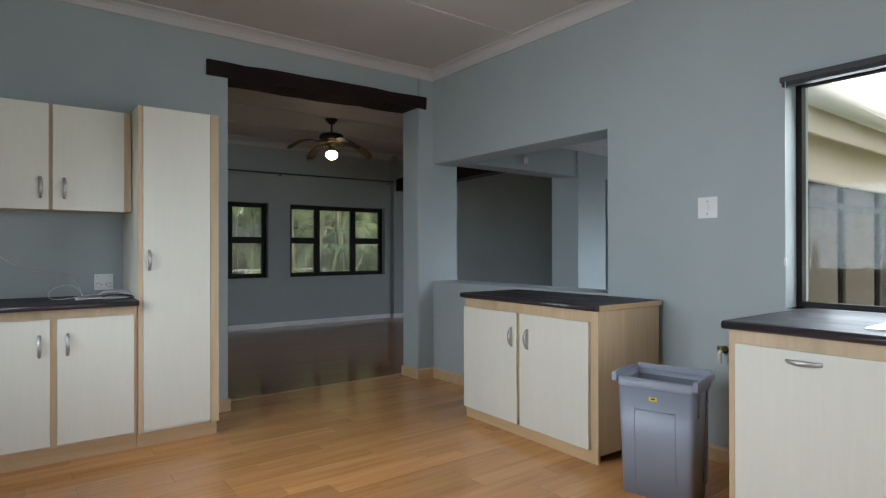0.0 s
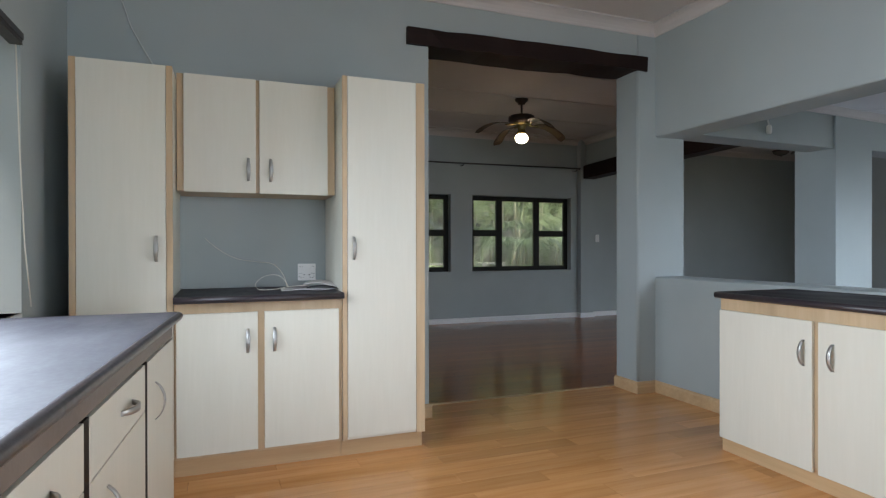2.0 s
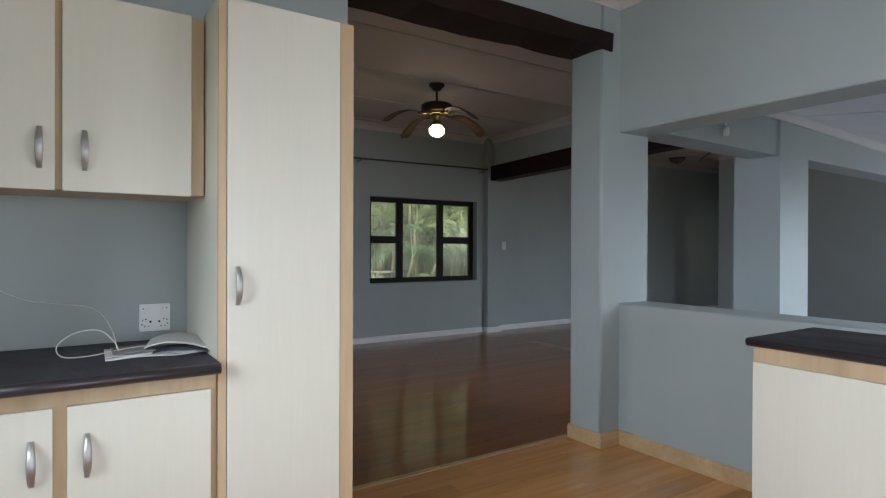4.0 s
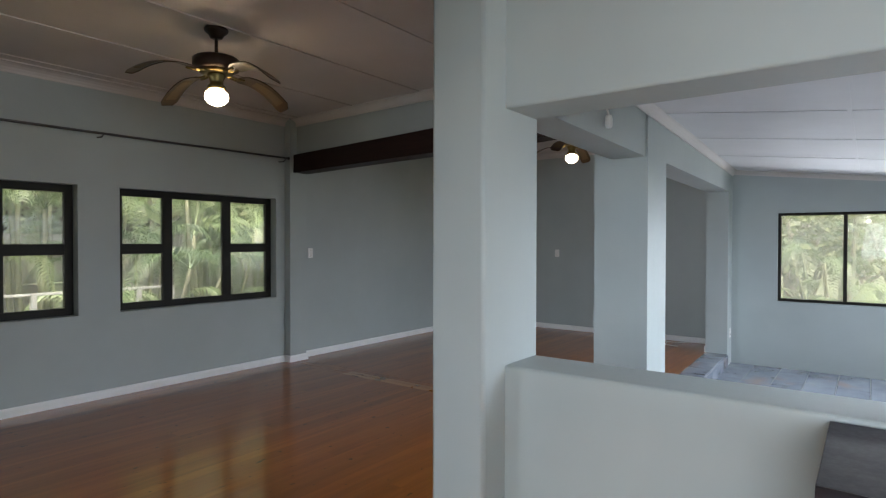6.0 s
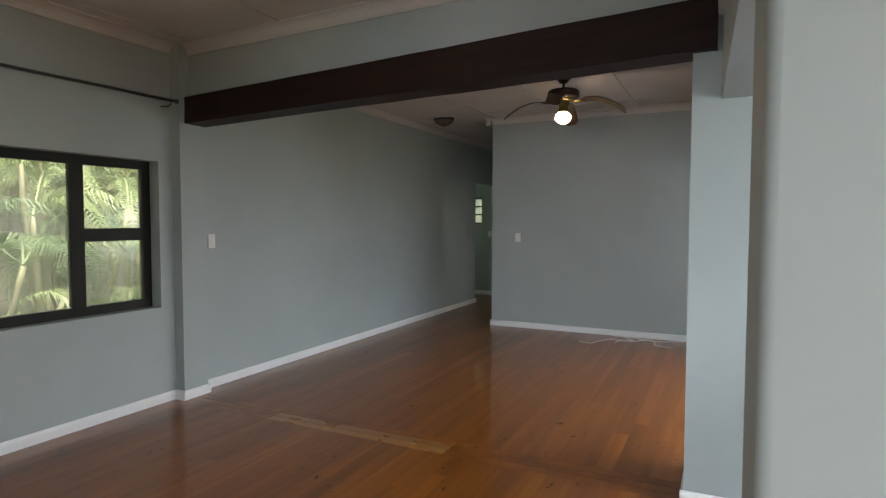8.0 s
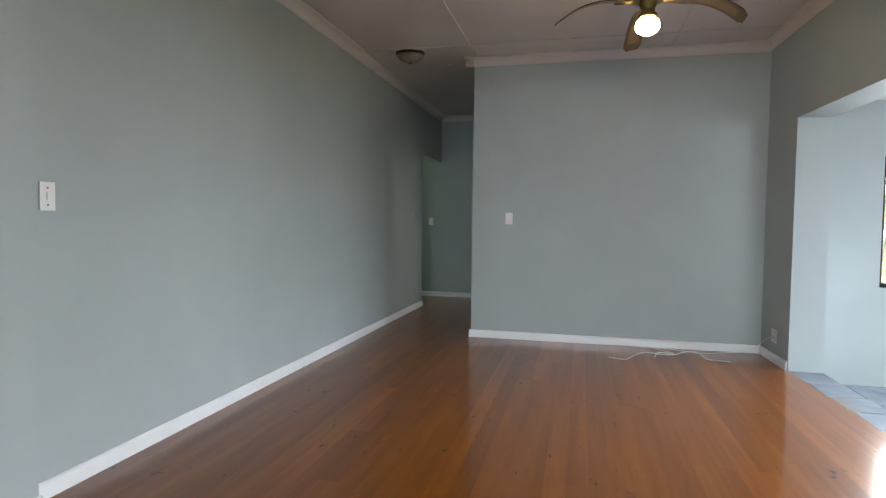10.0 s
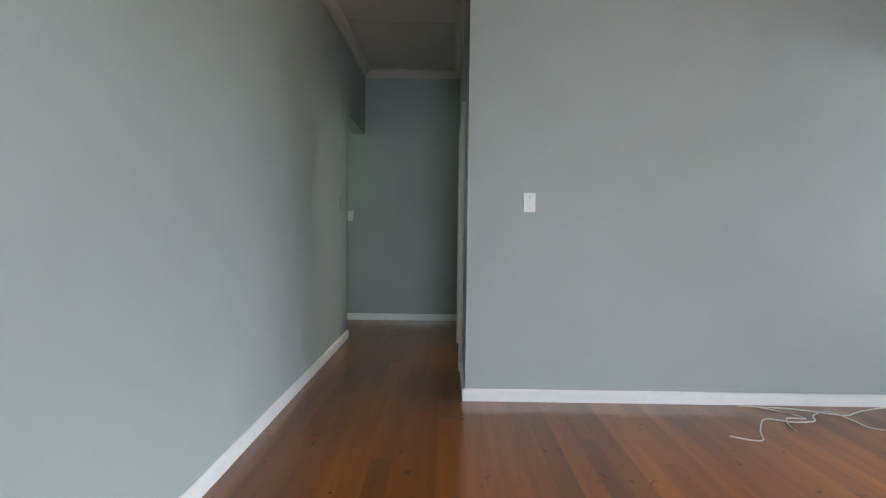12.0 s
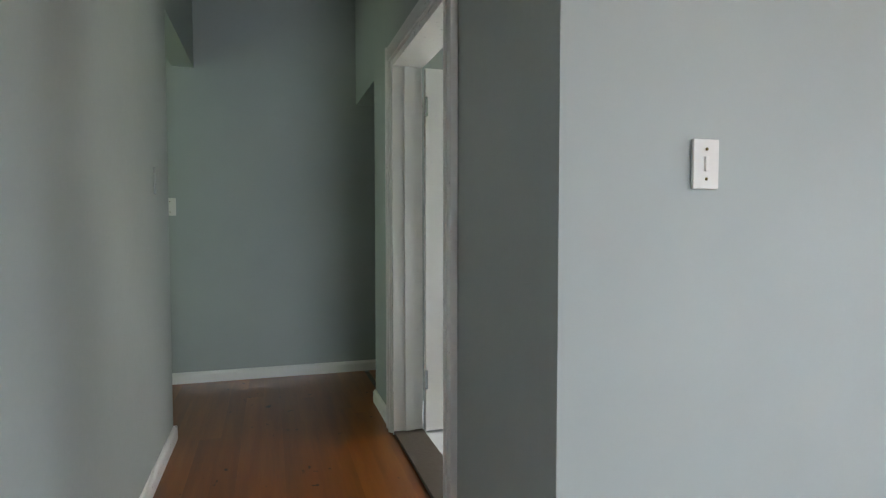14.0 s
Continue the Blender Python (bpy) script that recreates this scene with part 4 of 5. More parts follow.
part("curled_page", page(0.21, 0.19, 0, lambda u, v: 0.0155 + 0.036 * math.sin(math.pi * min(1, 0.08 + u * 0.92)) ** 0.8 * (1 - 0.45 * u) + 0.008 * v), PAPER, e).matrix_basis = pose(0.075, 0.01, 0, 0, 0, -10)
part("dark_page", page(0.20, 0.10, 0, lambda u, v: 0.013 + 0.018 * math.sin(math.pi * u) * (1 - 0.3 * u) - 0.010 * u), INK, e, "dark printed page folded over").matrix_basis = pose(0.085, -0.075, 0, 0, 0, -6)
solid("loose_cable", tube(bmesh.new(), smooth_path([(-0.56, 4.2255, 1.242), (-0.48, 4.2255, 1.172), (-0.38, 4.222, 1.117), (-0.27, 4.20, 1.097), (-0.17, 4.14, 1.082), (-0.12, 4.05, 1.022), (-0.105, 3.96, 0.957), (-0.10, 3.90, 0.9415), (-0.115, 3.93, 0.982), (-0.16, 3.96, 1.022), (-0.23, 3.97, 1.017), (-0.28, 3.97, 0.977), (-0.265, 3.95, 0.943), (-0.19, 3.93, 0.9415), (-0.08, 3.93, 0.957), (0.0, 3.94, 0.959)]), 0.0019, 8), CABLE, "thin white cable looping onto dark worktop", "cable")
solid("wall_cable", tube(bmesh.new(), [(-1.05, 4.224, 2.90), (-1.02, 4.224, 2.68), (-0.95, 4.224, 2.46), (-0.85, 4.224, 2.28), (-0.78, 4.224, 2.16), (-0.75, 4.18, 2.104)], 0.0035, 8), paint("painted_cable", (0.52, 0.55, 0.54), 0.5, 0.02), "painted cable sagging down wall to corner cupboard", "cable")
e = thing("water_tap", "old brass stop tap on wall beside the bin", "tap", 2.845, 1.345, 0.66, -90)
part("flange", lathe(bmesh.new(), [(0, 0), (0.022, 0), (0.022, 0.006), (0, 0.008)], 0, 0, 16), BRASS, e).matrix_basis = pose(0, 0, 0, 90, 0, 0)
part("pipe", tube(bmesh.new(), [(0, 0, 0), (0, -0.05, 0), (0, -0.07, -0.02), (0.005, -0.07, -0.07)], 0.011, 10), CABLE, e)
part("valve", tube(bmesh.new(), [(-0.02, -0.045, 0.012), (0.02, -0.045, 0.012)], 0.014, 10), BRASS, e)


# ---- fans, lamps, rail ----
def fan_board(x0, x1, w0, w1, lift, t, steps=16):
    """A curved, drooping blade from x0 to x1 with a rounded tip."""
    bm = bmesh.new()
    rows = []
    for i in range(steps + 1):
        u = i / steps
        xx = x0 + (x1 - x0) * u
        ww = (w0 + (w1 - w0) * u) / 2
        if x1 > 0.58:
            ww *= min(1.0, 0.55 + 4 * u) * (1.0 if u < 0.94 else 1 - (u - 0.94) * 6)
        s = (xx - 0.17) / 0.435
        droop = -0.325 + 0.035 * math.sin(min(1.0, s) * 2.2) - 0.165 * s * s
        rows.append([bm.verts.new((xx, v * ww, droop - v * ww * 0.22 + lift + h)) for v in (-1, 1) for h in (0, t)])
    for p, q in zip(rows, rows[1:]):
        for i, j in ((0, 1), (1, 3), (3, 2), (2, 0)):
            bm.faces.new((p[i], q[i], q[j], p[j]))
    bm.faces.new((rows[0][0], rows[0][1], rows[0][3], rows[0][2])), bm.faces.new((rows[-1][0], rows[-1][1], rows[-1][3], rows[-1][2]))
    return bm


def fan(x, y, turn, label, up=0.0):
    e = thing("ceiling_fan", label, "ceiling fan", x, y, H, turn, "ceiling fans")
    part("canopy", lathe(bmesh.new(), [(0, 0), (0.075, 0), (0.082, -0.015), (0.078, -0.03), (0.05, -0.055), (0.04, -0.075), (0, -0.078)]), DARKBRASS, e)
    part("downrod", lathe(bmesh.new(), [(0, -0.07), (0.012, -0.07), (0.012, -0.205), (0, -0.205)], seg=12), DARKBRASS, e)
    part("motor", lathe(bmesh.new(), [(0, -0.195), (0.045, -0.195), (0.06, -0.205), (0.14, -0.212), (0.158, -0.226), (0.16, -0.275), (0.152, -0.29), (0.11, -0.304), (0.06, -0.31), (0, -0.31)]), DARKBRASS, e, "dark bronze motor housing")
    part("trim_ring", lathe(bmesh.new(), [(0.10, -0.300), (0.118, -0.304), (0.112, -0.318), (0.07, -0.325), (0.05, -0.322)]), BRASS, e)
    part("switch_housing", lathe(bmesh.new(), [(0, -0.305), (0.055, -0.308), (0.06, -0.34), (0.046, -0.37), (0.044, -0.395), (0.062, -0.41), (0.064, -0.43), (0, -0.432)]), BRASS, e, "antique brass light fitter")
    part("lamp_shade", lathe(bmesh.new(), [(0, -0.428), (0.046, -0.430), (0.050, -0.438), (0.072, -0.453), (0.079, -0.478), (0.076, -0.503), (0.060, -0.524), (0.039, -0.537), (0.014, -0.546), (0, -0.548)], seg=40), LAMP, e, "lit white glass schoolhouse shade")
    part("pull_chain", tube(bmesh.new(), [(0.06, 0.02, -0.37), (0.075, 0.03, -0.42), (0.112, 0.045, -0.47)], 0.0018, 6), BRASS, e)
    for k in range(4):
        m = pose(0, 0, 0, 0, 0, 90 * k)
        arm = bmesh.new()
        tube(arm, [(0.08, 0, -0.312), (0.12, 0.014, -0.322), (0.16, 0.018, -0.326), (0.215, 0.024, -0.318)], 0.008, 8)
        tube(arm, [(0.08, 0, -0.312), (0.12, -0.014, -0.322), (0.16, -0.018, -0.326), (0.215, -0.024, -0.324)], 0.008, 8)
        part("blade_iron", arm, BRASS, e).matrix_basis = m
        b = part("blade", fan_board(0.17, 0.61, 0.105, 0.135, 0, 0.007), FANWOOD, e, "brown wooden fan blade")
        b.matrix_basis = m
        part("cane_inset", fan_board(0.32, 0.56, 0.062, 0.080, -0.0015, 0.010, 8), CANE, b, "woven cane inset")
    for c in e.children:
        if not c.name.startswith("canopy"):
            c.matrix_basis = pose(0, 0, up) @ c.matrix_basis
    return e


fan(2.926, 6.608, 3, "four-blade brown ceiling fan with lit white shade")
fan(7.62, 6.045, 5, "four-blade brown ceiling fan with lit shade beyond beam", 0.065)
e = thing("ceiling_light", "unlit smoked glass bowl ceiling light near the passage", "ceiling light", 9.28, 8.2, H)
part("ceiling_plate", lathe(bmesh.new(), [(0, 0), (0.15, 0), (0.152, -0.012), (0.14, -0.03), (0, -0.03)]), DARKBRASS, e)
part("bowl", lathe(bmesh.new(), [(0.135, -0.028), (0.13, -0.05), (0.10, -0.08), (0.05, -0.098), (0, -0.103)]), LAMPOFF, e, "smoked glass bowl")
part("finial", lathe(bmesh.new(), [(0, -0.10), (0.012, -0.104), (0.009, -0.118), (0, -0.124)], seg=12), DARKBRASS, e)
e = thing("curtain_rail", "dark metal curtain rod above living room windows", "curtain rail", 0, 8.60, 2.48)
part("rod", tube(bmesh.new(), [(0.7, 0, -0.01), (2.9, 0, -0.006), (5.10, 0, 0.008)], 0.0115, 10), PEWTER, e)
for x in (0.9, 3.02, 5.07):
    part("bracket", tube(bmesh.new(), [(x, 0.12, -0.03), (x, 0.03, -0.035), (x, 0, -0.018), (x, 0, 0.0)], 0.007, 8), PEWTER, e)
part("finial", lathe(bmesh.new(), [(0, -0.018), (0.017, -0.010), (0.019, 0), (0.017, 0.010), (0, 0.018)], seg=14), PEWTER, e).matrix_basis = pose(5.12, 0, 0.008, 0, 90, 0)
e = thing("wall_light", "small white bulkhead light on sunroom wall", "wall light", 4.15, wy(4.15) + 0.02, 2.25)
part("mount", tube(bmesh.new(), [(0, 0.0, 0.09), (0, -0.015, 0.085), (0, -0.03, 0.03)], 0.007, 10), PLASTIC, e)
part("cover", lathe(bmesh.new(), [(0, 0.03), (0.018, 0.03), (0.024, 0.01), (0.024, -0.035), (0.016, -0.048), (0, -0.052)], 0, -0.03, 18), PLASTIC, e)

# cable left on the boards of the family room
e = thing("loose_cable", "tangled white cable lying on varnished boards", "cable", 9.3, 5.5, 0)
for pts in (((-0.28, 0.67, 0.005), (-0.34, 0.53, 0.005), (-0.18, 0.45, 0.005), (0.01, 0.32, 0.008), (-0.03, 0.18, 0.005), (-0.02, 0.05, 0.010), (0.10, -0.02, 0.005), (0.16, -0.15, 0.012), (0.0, -0.20, 0.006), (-0.12, -0.22, 0.005), (-0.17, -0.40, 0.005)),
            ((0.27, 0.35, 0.005), (0.25, 0.20, 0.005), (0.20, 0.05, 0.012), (0.17, -0.08, 0.006), (0.08, -0.20, 0.014), (0.17, -0.33, 0.006), (0.25, -0.50, 0.006), (0.27, -0.65, 0.02), (0.24, -0.73, 0.09), (0.10, -0.765, 0.19), (-0.02, -0.785, 0.235)),
            ((0.26, 0.30, 0.014), (0.18, 0.16, 0.006), (0.04, 0.06, 0.006), (0.01, 0.19, 0.014), (-0.10, 0.24, 0.005), (-0.18, 0.25, 0.005))):
    part("strand", tube(bmesh.new(), smooth_path(pts), 0.0036, 7), CABLE, e)

# ---- passage door ----
e = thing("door_1", "open white door with moulded white frame onto bathroom", "door", 10.96, 7.587, 0, kind="structure")
for s in (-1, 1):
    part("door_trim", boxes((s * 0.500, s * 0.590, 0, 0.022, 0, 2.08), bevel=0.005), WHITE, e)
    part("trim_bead", boxes((s * 0.510, s * 0.535, 0.02, 0.030, 0, 2.00), bevel=0.003), WHITE, e)
    part("trim_edge", boxes((s * 0.573, s * 0.594, 0.0, 0.028, 0, 2.085), bevel=0.004), WHITE, e)
    part("door_jamb", boxes((s * 0.500, s * 0.470, -0.15, 0.012, 0, 1.99)), WHITE, e)
    part("door_stop", boxes((s * 0.470, s * 0.457, -0.10, -0.05, 0, 1.96)), WHITE, e)
part("head_trim", boxes((-0.500, 0.500, 0, 0.022, 1.99, 2.08), bevel=0.005), WHITE, e)
part("head_bead", boxes((-0.510, 0.510, 0.02, 0.030, 1.995, 2.02), bevel=0.003), WHITE, e)
part("head_jamb", boxes((-0.470, 0.470, -0.15, 0.012, 1.96, 1.99)), WHITE, e)
part("threshold", boxes((-0.470, 0.470, -0.15, 0.01, 0.001, 0.02), bevel=0.004), THRESH, e, "worn dark timber threshold")
leaf = part("door_leaf", boxes((0.425, 0.465, -0.93, -0.155, 0.02, 1.95), bevel=0.003), WHITE, e, "white painted door leaf standing open")
part("door_handle", tube(bmesh.new(), [(0.425, -0.86, 1.0), (0.385, -0.86, 1.0), (0.38, -0.80, 1.0), (0.38, -0.74, 1.0)], 0.009, 8), STEEL, leaf)
for z in (0.25, 1.70):
    part("hinge", boxes((0.415, 0.427, -0.165, -0.15, z, z + 0.10)), STEEL, e)

# ---- outside ----
structure("ground", boxes((-400, 400, -400, 400, -0.6, -0.42)), GROUND, "garden lawn and bare earth", "ground")
e = thing("garden_wall", "grey precast concrete garden wall behind palms", "wall", 0, 13.6, -0.42, kind="structure")
for i in range(12):
    x = -8 + i * 1.8
    part("post", boxes((x - 0.06, x + 0.06, -0.06, 0.06, 0, 2.1), bevel=0.01), CONCRETE, e)
    for k in range(5):
        part("panel", boxes((x + 0.06, x + 1.74, -0.025, 0.025, 0.02 + k * 0.4, 0.41 + k * 0.4), bevel=0.006), CONCRETE, e)
e = thing("white_railing", "low white metal railing in the garden", "railing", 0, 10.6, -0.42, kind="")
for x in (2.0, 3.1, 4.28, 4.72):
    part("post", boxes((x - 0.03, x + 0.03, -0.035, 0.035, 0, 1.30), bevel=0.004), RAILPAINT, e)
for z in (0.75, 1.27):
    part("rail", boxes((1.6, 4.75, -0.02, 0.02, z, z + 0.03), bevel=0.004), RAILPAINT, e)


def frond(bm, origin, heading, length, rise, droop, rng, width=0.3, n=30):
    """An arching feather leaf: a thin rib with paired leaflets."""
    d = Vector((math.cos(heading), math.sin(heading), 0))
    side = Vector((-d.y, d.x, 0))
    pts = []
    for i in range(n + 1):
        u = i / n
        pts.append(Vector(origin) + d * length * (u * (1 - 0.25 * u)) + Vector((0, 0, length * (rise * u - droop * u * u))))
    for i in range(n):
        a, b = pts[i], pts[i + 1]
        w = 0.008 * (1 - i / n) + 0.002
        bm.faces.new([bm.verts.new(a + side * w), bm.verts.new(a - side * w), bm.verts.new(b - side * w), bm.verts.new(b + side * w)])
        u = i / n
        if u < 0.12:
            continue
        L = width * (math.sin(math.pi * min(1, 0.15 + 0.8 * u)) ** 0.7) * rng.uniform(0.85, 1.1)
        fwd = (b - a).normalized()
        for s in (-1, 1):
            tip = a + side * s * L * 0.8 + fwd * L * 0.65 + Vector((0, 0, -L * rng.uniform(0.25, 0.6)))
            midp = a + side * s * L * 0.42 + fwd * L * 0.3 + Vector((0, 0, L * 0.06))
            q = fwd * 0.011
            v = [bm.verts.new(p) for p in (a, a + q, midp + q * 1.2, tip, midp - q * 0.4)]
            bm.faces.new(v)


def palm(x, y, seed, label, mat=PALM, canes=8, height=3.3, spread=0.6, leaf=1.5):
    rng = random.Random(seed)
    e = thing("palm_tree", label, "palm", x, y, -0.42, 0, "garden palms")
    stems, crown = bmesh.new(), bmesh.new()
    for k in range(canes):
        a = rng.uniform(0, 6.28)
        r = rng.uniform(0.05, spread)
        h = height * rng.uniform(0.45, 1.15)
        base = Vector((r * 0.5 * math.cos(a), r * 0.5 * math.sin(a), 0))
        top = Vector((r * 1.6 * math.cos(a), r * 1.6 * math.sin(a), h))
        pts = [base.lerp(top, t / 8) + Vector((0, 0, 0)) + Vector((math.cos(a), math.sin(a), 0)) * 0.12 * math.sin(t / 8 * 2.2) for t in range(9)]
        tube(stems, pts, [0.045 - 0.0025 * t + (0.004 if t % 2 else 0) for t in range(9)], 8)
        for j in range(rng.randint(5, 7)):
            frond(crown, pts[-1], a + j * 2.4 + rng.uniform(-0.4, 0.4), leaf * rng.uniform(0.75, 1.15), rng.uniform(0.5, 1.15), rng.uniform(0.75, 1.2), rng, 0.27)
    part("trunk", stems, BARK, e, "ringed green-grey palm canes")
    part("crown", crown, mat, e, "arching feathery palm fronds")
    return e


PAL = "clump of green feathery palms in the garden"
p1 = palm(2.2, 11.6, 1, PAL)
p2 = palm(4.6, 11.2, 2, PAL, PALM2, 8, 3.0, 0.7)
p3 = palm(6.0, 11.9, 3, PAL, PALM, 7, 3.7)
p4 = palm(5.4, 10.6, 4, "young low palm close to the window", PALM, 4, 0.9, 0.4, 1.0)
for src, x, y, t in ((p1, 3.6, 12.4, 80), (p2, 7.4, 12.6, 140), (p3, 8.6, 11.6, 40), (p1, 9.6, 12.8, 200), (p2, 0.6, 12.3, 300), (p3, -1.0, 11.6, 100), (p4, 7.0, 10.9, 60), (p4, 3.3, 11.0, 200), (p3, 4.2, 13.0, 260), (p1, 6.8, 13.1, 10), (p2, 11.0, 12.2, 30),
                    (p2, 13.2, 3.4, 70), (p3, 14.6, 2.0, 150), (p4, 12.2, 2.6, 20), (p1, 15.0, 4.4, 220), (p4, 12.6, 3.9, 90), (p4, 13.4, 1.6, 250), (p2, 14.2, 5.4, 10)):
    copy_thing(src, pose(x, y, -0.42, 0, 0, t))


def tree(x, y, seed, h, label, leaf=0.10, count=2600):
    rng = random.Random(seed)
    e = thing("garden_tree", label, "tree", x, y, -0.42)
    wood_bm, crown = bmesh.new(), bmesh.new()
    tube(wood_bm, [(0, 0, 0), (0.05, 0.03, h * 0.2), (-0.04, 0.08, h * 0.4), (0.06, 0.0, h * 0.6)], [0.17, 0.14, 0.12, 0.08], 10)
    tips = []
    for k in range(9):
        a = k * 2.4 + rng.uniform(-0.3, 0.3)
        z0 = h * rng.uniform(0.3, 0.58)
        r = rng.uniform(0.8, 1.9) * h / 5
        p = [(0, 0.03, z0), (r * 0.5 * math.cos(a), r * 0.5 * math.sin(a), z0 + h * 0.14), (r * math.cos(a), r * math.sin(a), z0 + h * rng.uniform(0.18, 0.4))]
        tube(wood_bm, p, [0.06, 0.04, 0.015], 7)
        tips += [Vector(p[1]), Vector(p[2]), Vector(p[2])]
    for i in range(count):
        c = rng.choice(tips) + Vector((rng.gauss(0, 0.42), rng.gauss(0, 0.42), rng.gauss(0, 0.32)))
        u = Vector((rng.gauss(0, 1), rng.gauss(0, 1), rng.gauss(0, 0.5))).normalized()
        w = u.cross(Vector((rng.gauss(0, 1), rng.gauss(0, 1), rng.gauss(0, 1)))).normalized()
        s = leaf * rng.uniform(0.6, 1.4)
        crown.faces.new([crown.verts.new(q) for q in (c - u * s, c + w * s * 0.35, c + u * s, c - w * s * 0.35)])
    part("trunk", wood_bm, TRUNK, e, "pale peeling trunk and limbs")
    part("crown", crown, SHRUB, e, "loose leafy crown")
    return e


t1 = tree(13.6, 4.1, 21, 3.5, "pale-barked garden tree beside the sunroom window")
for x, y, r, s in ((17.5, 3.0, 60, 0.85), (18.5, 6.0, 130, 1.3), (3.0, 16.0, 10, 1.7), (7.5, 16.5, 200, 1.9), (-1.5, 16.2, 300, 1.7), (11.5, 15.5, 80, 1.8), (17, -3.0, 20, 0.7), (20, -7.0, 90, 0.8), (-7.5, 2.0, 40, 1.2)):
    c = copy_thing(t1, pose(x, y, -0.42, 0, 0, r) @ Matrix.Diagonal((s, s, s, 1)))
    tagged(c, "leafy garden tree in the distance")

# bright overcast sky behind the garden
bm = bmesh.new()
arc = [(6 + 90 * math.cos(radians(a)), 2 + 90 * math.sin(radians(a))) for a in range(-80, 56, 5)]
low = [bm.verts.new((x, y, -0.42)) for x, y in arc]
high = [bm.verts.new((x, y, 48.0)) for x, y in arc]
for i in range(len(arc) - 1):
    bm.faces.new((low[i], low[i + 1], high[i + 1], high[i]))
structure("backdrop", bm, emitter("overcast_sky", (0.95, 0.98, 1.0), 0.9), "plain white overcast sky beyond the garden", "backdrop")

# outer wing beyond the sink window
e = thing("roof_gutter", "white half-round gutter on beige fascia of sunroom roof", "gutter", 3.14, 1.2, 2.2)
gt = bmesh.new()
ring0, ring1 = [], []
for k in range(13):
    a = math.pi * (1 + k / 12)
    for x, r in ((0.02, ring0), (6.5, ring1)):
        r.append(gt.verts.new((x, -0.08 + 0.075 * math.cos(a), 0.02 + 0.085 * math.sin(a) - 0.03 * x / 6.5)))
for k in range(12):
    gt.faces.new((ring0[k], ring0[k + 1], ring1[k + 1], ring1[k])).smooth = True
part("gutter", gt, WHITE, e)
part("fascia", boxes((0.02, 6.4, 0.0, 0.025, -0.2, 0.06)), CREAM_EXT, e, "beige fascia board")
part("eaves_beam", boxes((0.02, 6.4, 0.16, 0.21, -0.46, -0.072)), CREAM_EXT, e, "beige painted beam under the eaves")
part("soffit", boxes((0.02, 6.4, 0.03, 0.215, -0.07, -0.055)), CREAM_EXT, e)
e = thing("house_wing", "cream plastered wing of the house with window", "house", 13.2, -3.0, -0.42)
part("wall", boxes((0, 4, -3.5, -1.2, 0, 3.6), (0, 4, 0.6, 2.4, 0, 3.6), (0, 4, -1.2, 0.6, 0, 1.1), (0, 4, -1.2, 0.6, 2.3, 3.6)), CREAM_EXT, e)
part("roof", boxes((-0.4, 4.4, -3.8, 2.8, 3.6, 3.75)), CONCRETE, e)
part("window", boxes((0.08, 0.12, -1.2, -1.15, 1.1, 2.3), (0.08, 0.12, 0.55, 0.6, 1.1, 2.3), (0.08, 0.12, -1.15, 0.55, 1.1, 1.15), (0.08, 0.12, -1.15, 0.55, 2.25, 2.3), (0.08, 0.12, -0.33, -0.27, 1.15, 2.25)), WHITE, e)

# ---- floors, laid board by board ----
MESHES = {}


def piece(name, w, d, t, mat, parent, x, y, z, chamfer=0.0015):
    key = (name, mat.name, round(w, 3), round(d, 3))
    if key not in MESHES:
        bm = bmesh.new()
        lo = [bm.verts.new(p) for p in ((0, 0, -t), (w, 0, -t), (w, d, -t), (0, d, -t))]
        md = [bm.verts.new(p) for p in ((0, 0, -chamfer), (w, 0, -chamfer), (w, d, -chamfer), (0, d, -chamfer))]
        c = chamfer
        hi = [bm.verts.new(p) for p in ((c, c, 0), (w - c, c, 0), (w - c, d - c, 0), (c, d - c, 0))]
        bm.faces.new(hi)
        for a, b in ((lo, md), (md, hi)):
            for i in range(4):
                bm.faces.new((a[i], a[(i + 1) % 4], b[(i + 1) % 4], b[i]))
        MESHES[key] = mesh_of(name, bm, mat)
    ob = new(name, MESHES[key])
    ob.parent = parent
    ob.location = (x, y, z)
    return ob


def lay(parent, name, mat, x0, x1, y0, y1, z, width, lengths, gap, seed, t=0.012, chamfer=0.0015):
    rng = random.Random(seed)
    y = y0
    while y < y1 - 0.01:
        w = min(width, y1 - y)
        x = x0
        first = True
        while x < x1 - 0.01:
            L = rng.choice(lengths)
            if first:
                L = round(L * rng.choice((0.25, 0.5, 0.75, 1.0)), 3)
                first = False
            L = min(L, x1 - x)
            if x1 - x - L < 0.15:
                L = x1 - x
            piece(name, round(L - gap, 3), round(w - gap, 3), t, mat, parent, x, y, z, chamfer)
            x += L
        y += width


GROUT = paint("pale_grout", (0.22, 0.215, 0.21), 0.9, 0.3)
fk = structure("floor_kitchen", boxes((-1.27, 2.845, -2.6, 4.515, -0.1, -0.012)), THRESH, "glossy beech laminate floor boards")
lay(fk, "plank", LAMINATE, -1.27, 2.845, -2.6, 4.515, 0.0, 0.13, (0.86,), 0.0008, 3, 0.012, 0.0006)
fl = structure("floor_living", boxes((-1.27, 9.7, 4.5, 8.8, -0.1, -0.014), (9.7, 12.9, 7.3, 10.5, -0.1, -0.0142), (11.94, 12.9, 5.9, 7.3, -0.1, -0.0144)), THRESH, "varnished reddish-brown pine floorboards with dark knots")
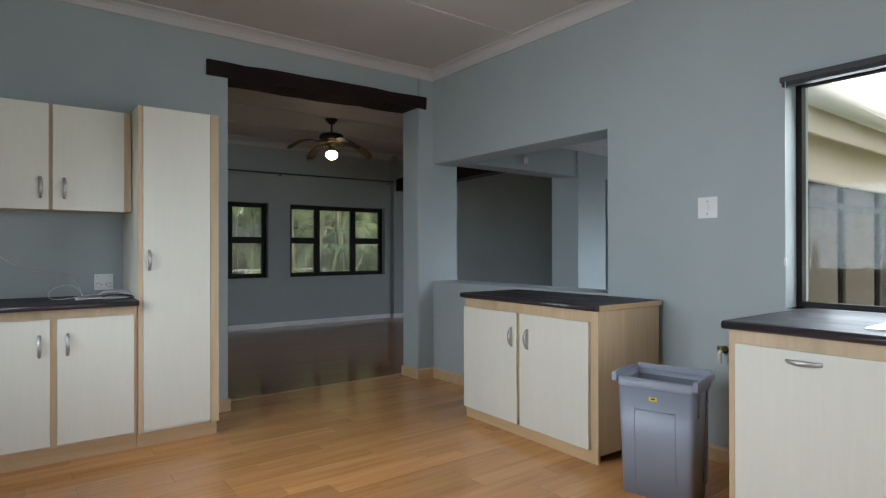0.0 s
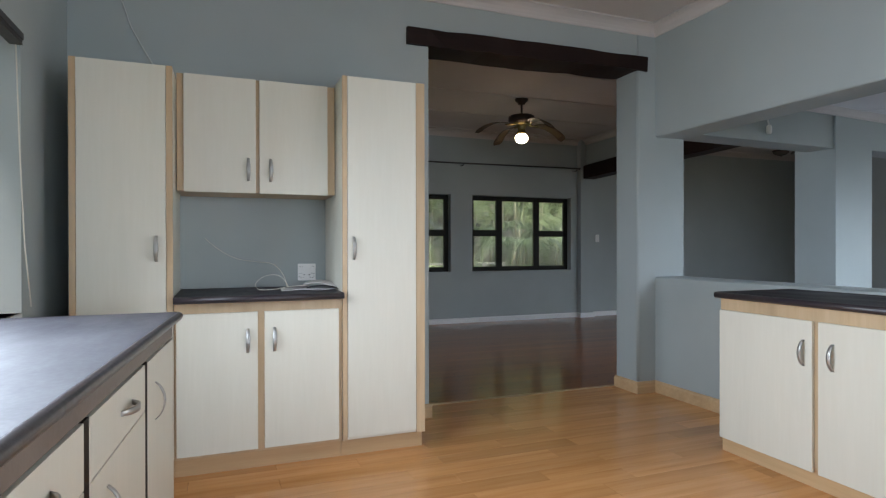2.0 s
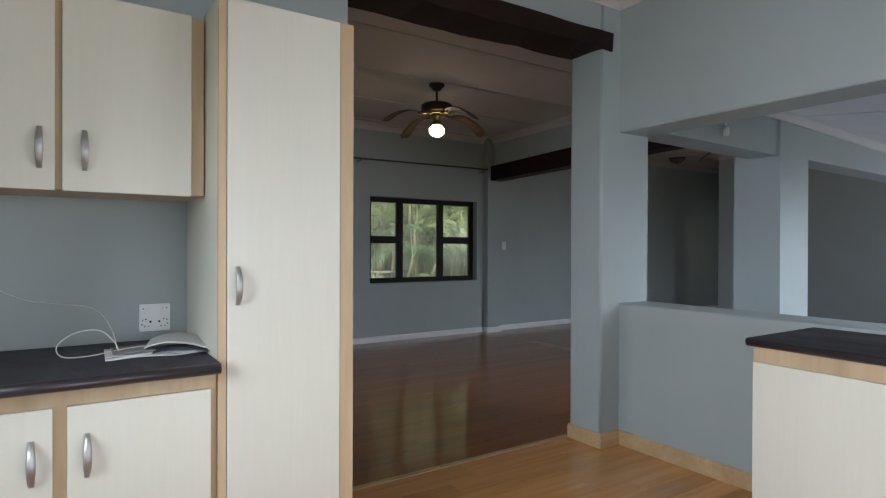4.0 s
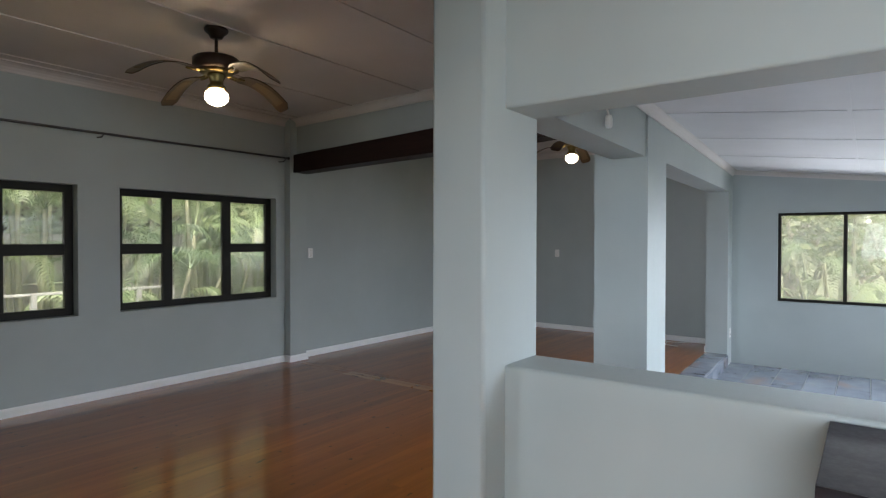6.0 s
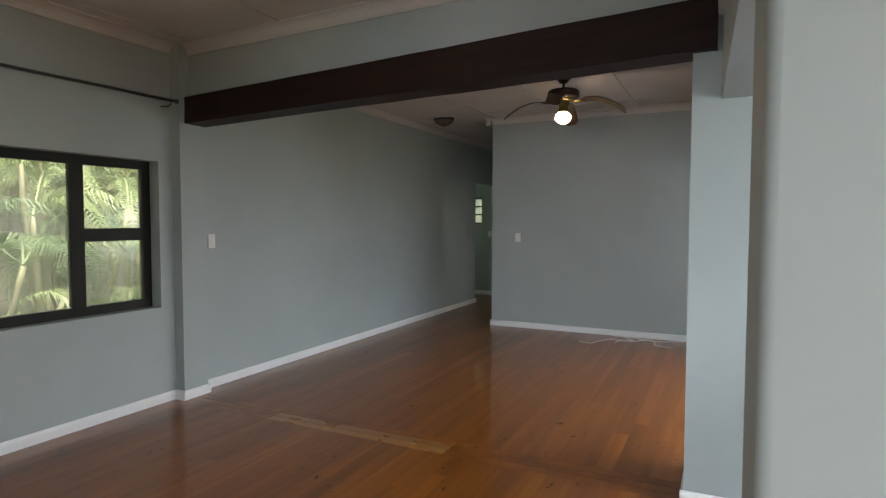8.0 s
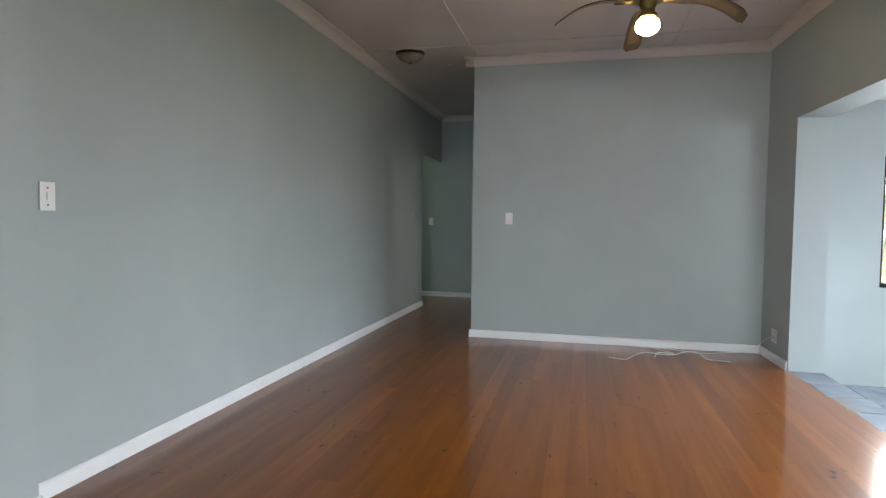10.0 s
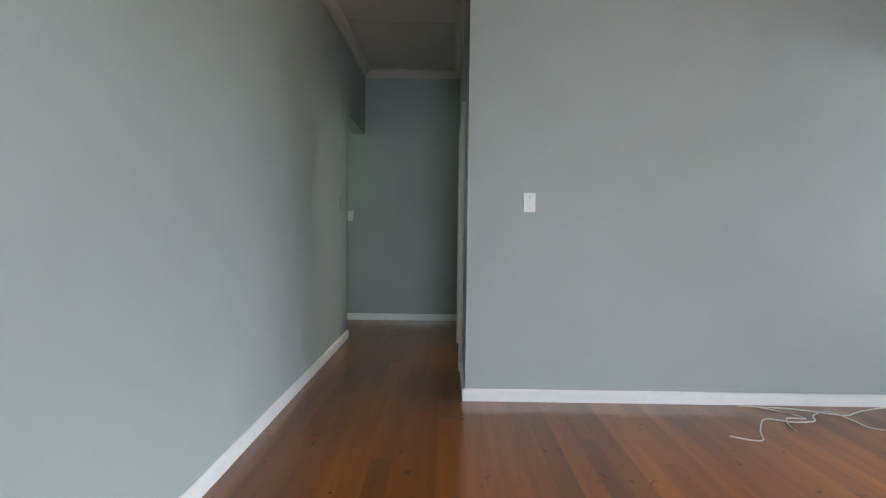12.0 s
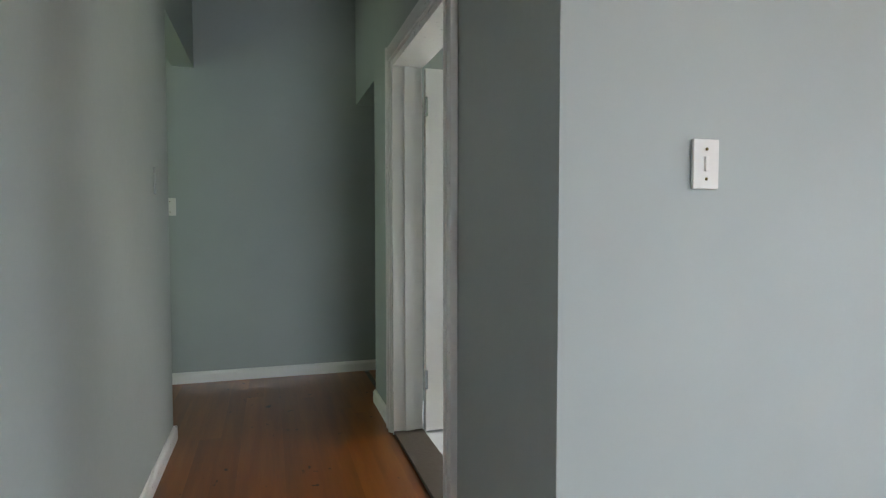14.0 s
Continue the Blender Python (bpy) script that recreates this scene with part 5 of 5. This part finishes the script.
lay(fl, "floorboard", PINE, -1.27, 5.11, 4.52, 8.72, 0.0, 0.105, (2.2, 3.1, 4.0), 0.0003, 4, 0.012, 0.00008)
lay(fl, "floorboard", PINE, 5.35, 9.64, 4.60, 7.54, 0.0, 0.105, (2.6, 3.6, 4.4), 0.0003, 5, 0.012, 0.00008)
lay(fl, "floorboard", PINE, 5.35, 12.84, 7.54, 8.72, 0.0, 0.105, (2.6, 3.6, 4.4), 0.0003, 15, 0.012, 0.00008)
lay(fl, "floorboard", PINE, 11.68, 12.84, 8.72, 10.5, 0.0, 0.105, (1.2,), 0.0003, 6, 0.012, 0.00008)
lay(fl, "floorboard", PINE, 12.04, 12.84, 6.0, 7.5, 0.0, 0.105, (1.2,), 0.0003, 7, 0.012, 0.00008)
y = 4.72
for w in (1.45, 1.5, 1.05):
    for k in range(3):
        piece("floorboard", 0.0785, w - 0.002, 0.012, PATCHWOOD if k < 2 and 6 < y < 7 else PINE, fl, 5.11 + 0.08 * k, y, 0.0)
    y += w
structure("door_sill_strip", boxes((0.88, 2.668, 4.497, 4.535, 0.0005, 0.005)), BEECH_X, "thin wooden threshold strip between floors", "threshold")
fs = structure("floor_sunroom", boxes((3.14, 9.27, 1.3, 4.5, -0.4, -0.168)), GROUT, "dark blue-grey slate tile floor with rust patches")
lay(fs, "tile", SLATE, 3.14, 9.27, 1.36, 4.46, -0.16, 0.31, (0.61,), 0.0065, 8, 0.03, 0.003)
for nm, x0, x1, a in (("sunroom_step", 5.65, 8.94, 0.0), ("sunroom_step", 3.14, 5.09, 0.02)):
    st = bmesh.new()
    askew(st, x0, x1, -0.3, -0.012, a + 0.004, 0.27)
    s = structure(nm, st, GROUT, "slate-tiled step down to the sunroom", "step")
    k = int((x1 - x0) / 0.33)
    for i in range(k):
        w = (x1 - x0) / k
        xa = x0 + i * w
        piece("tile", w - 0.008, 0.262 - a, 0.014, SLATE, s, xa + 0.004, wy(xa + w / 2) + a + 0.002, 0.001, 0.004)
        tb = piece("riser_tile", w - 0.008, 0.14, 0.012, SLATE, s, xa + 0.004, wy(xa + w / 2) + a - 0.008, -0.157, 0.003)
        tb.matrix_basis = pose(xa + 0.004, wy(xa + w / 2) + a - 0.008, -0.157, 90, 0, 0)
structure("floor_bathroom", boxes((9.77, 11.94, 5.45, 7.437, -0.1, 0.004)), BATHTILE, "pale bathroom floor tiles")
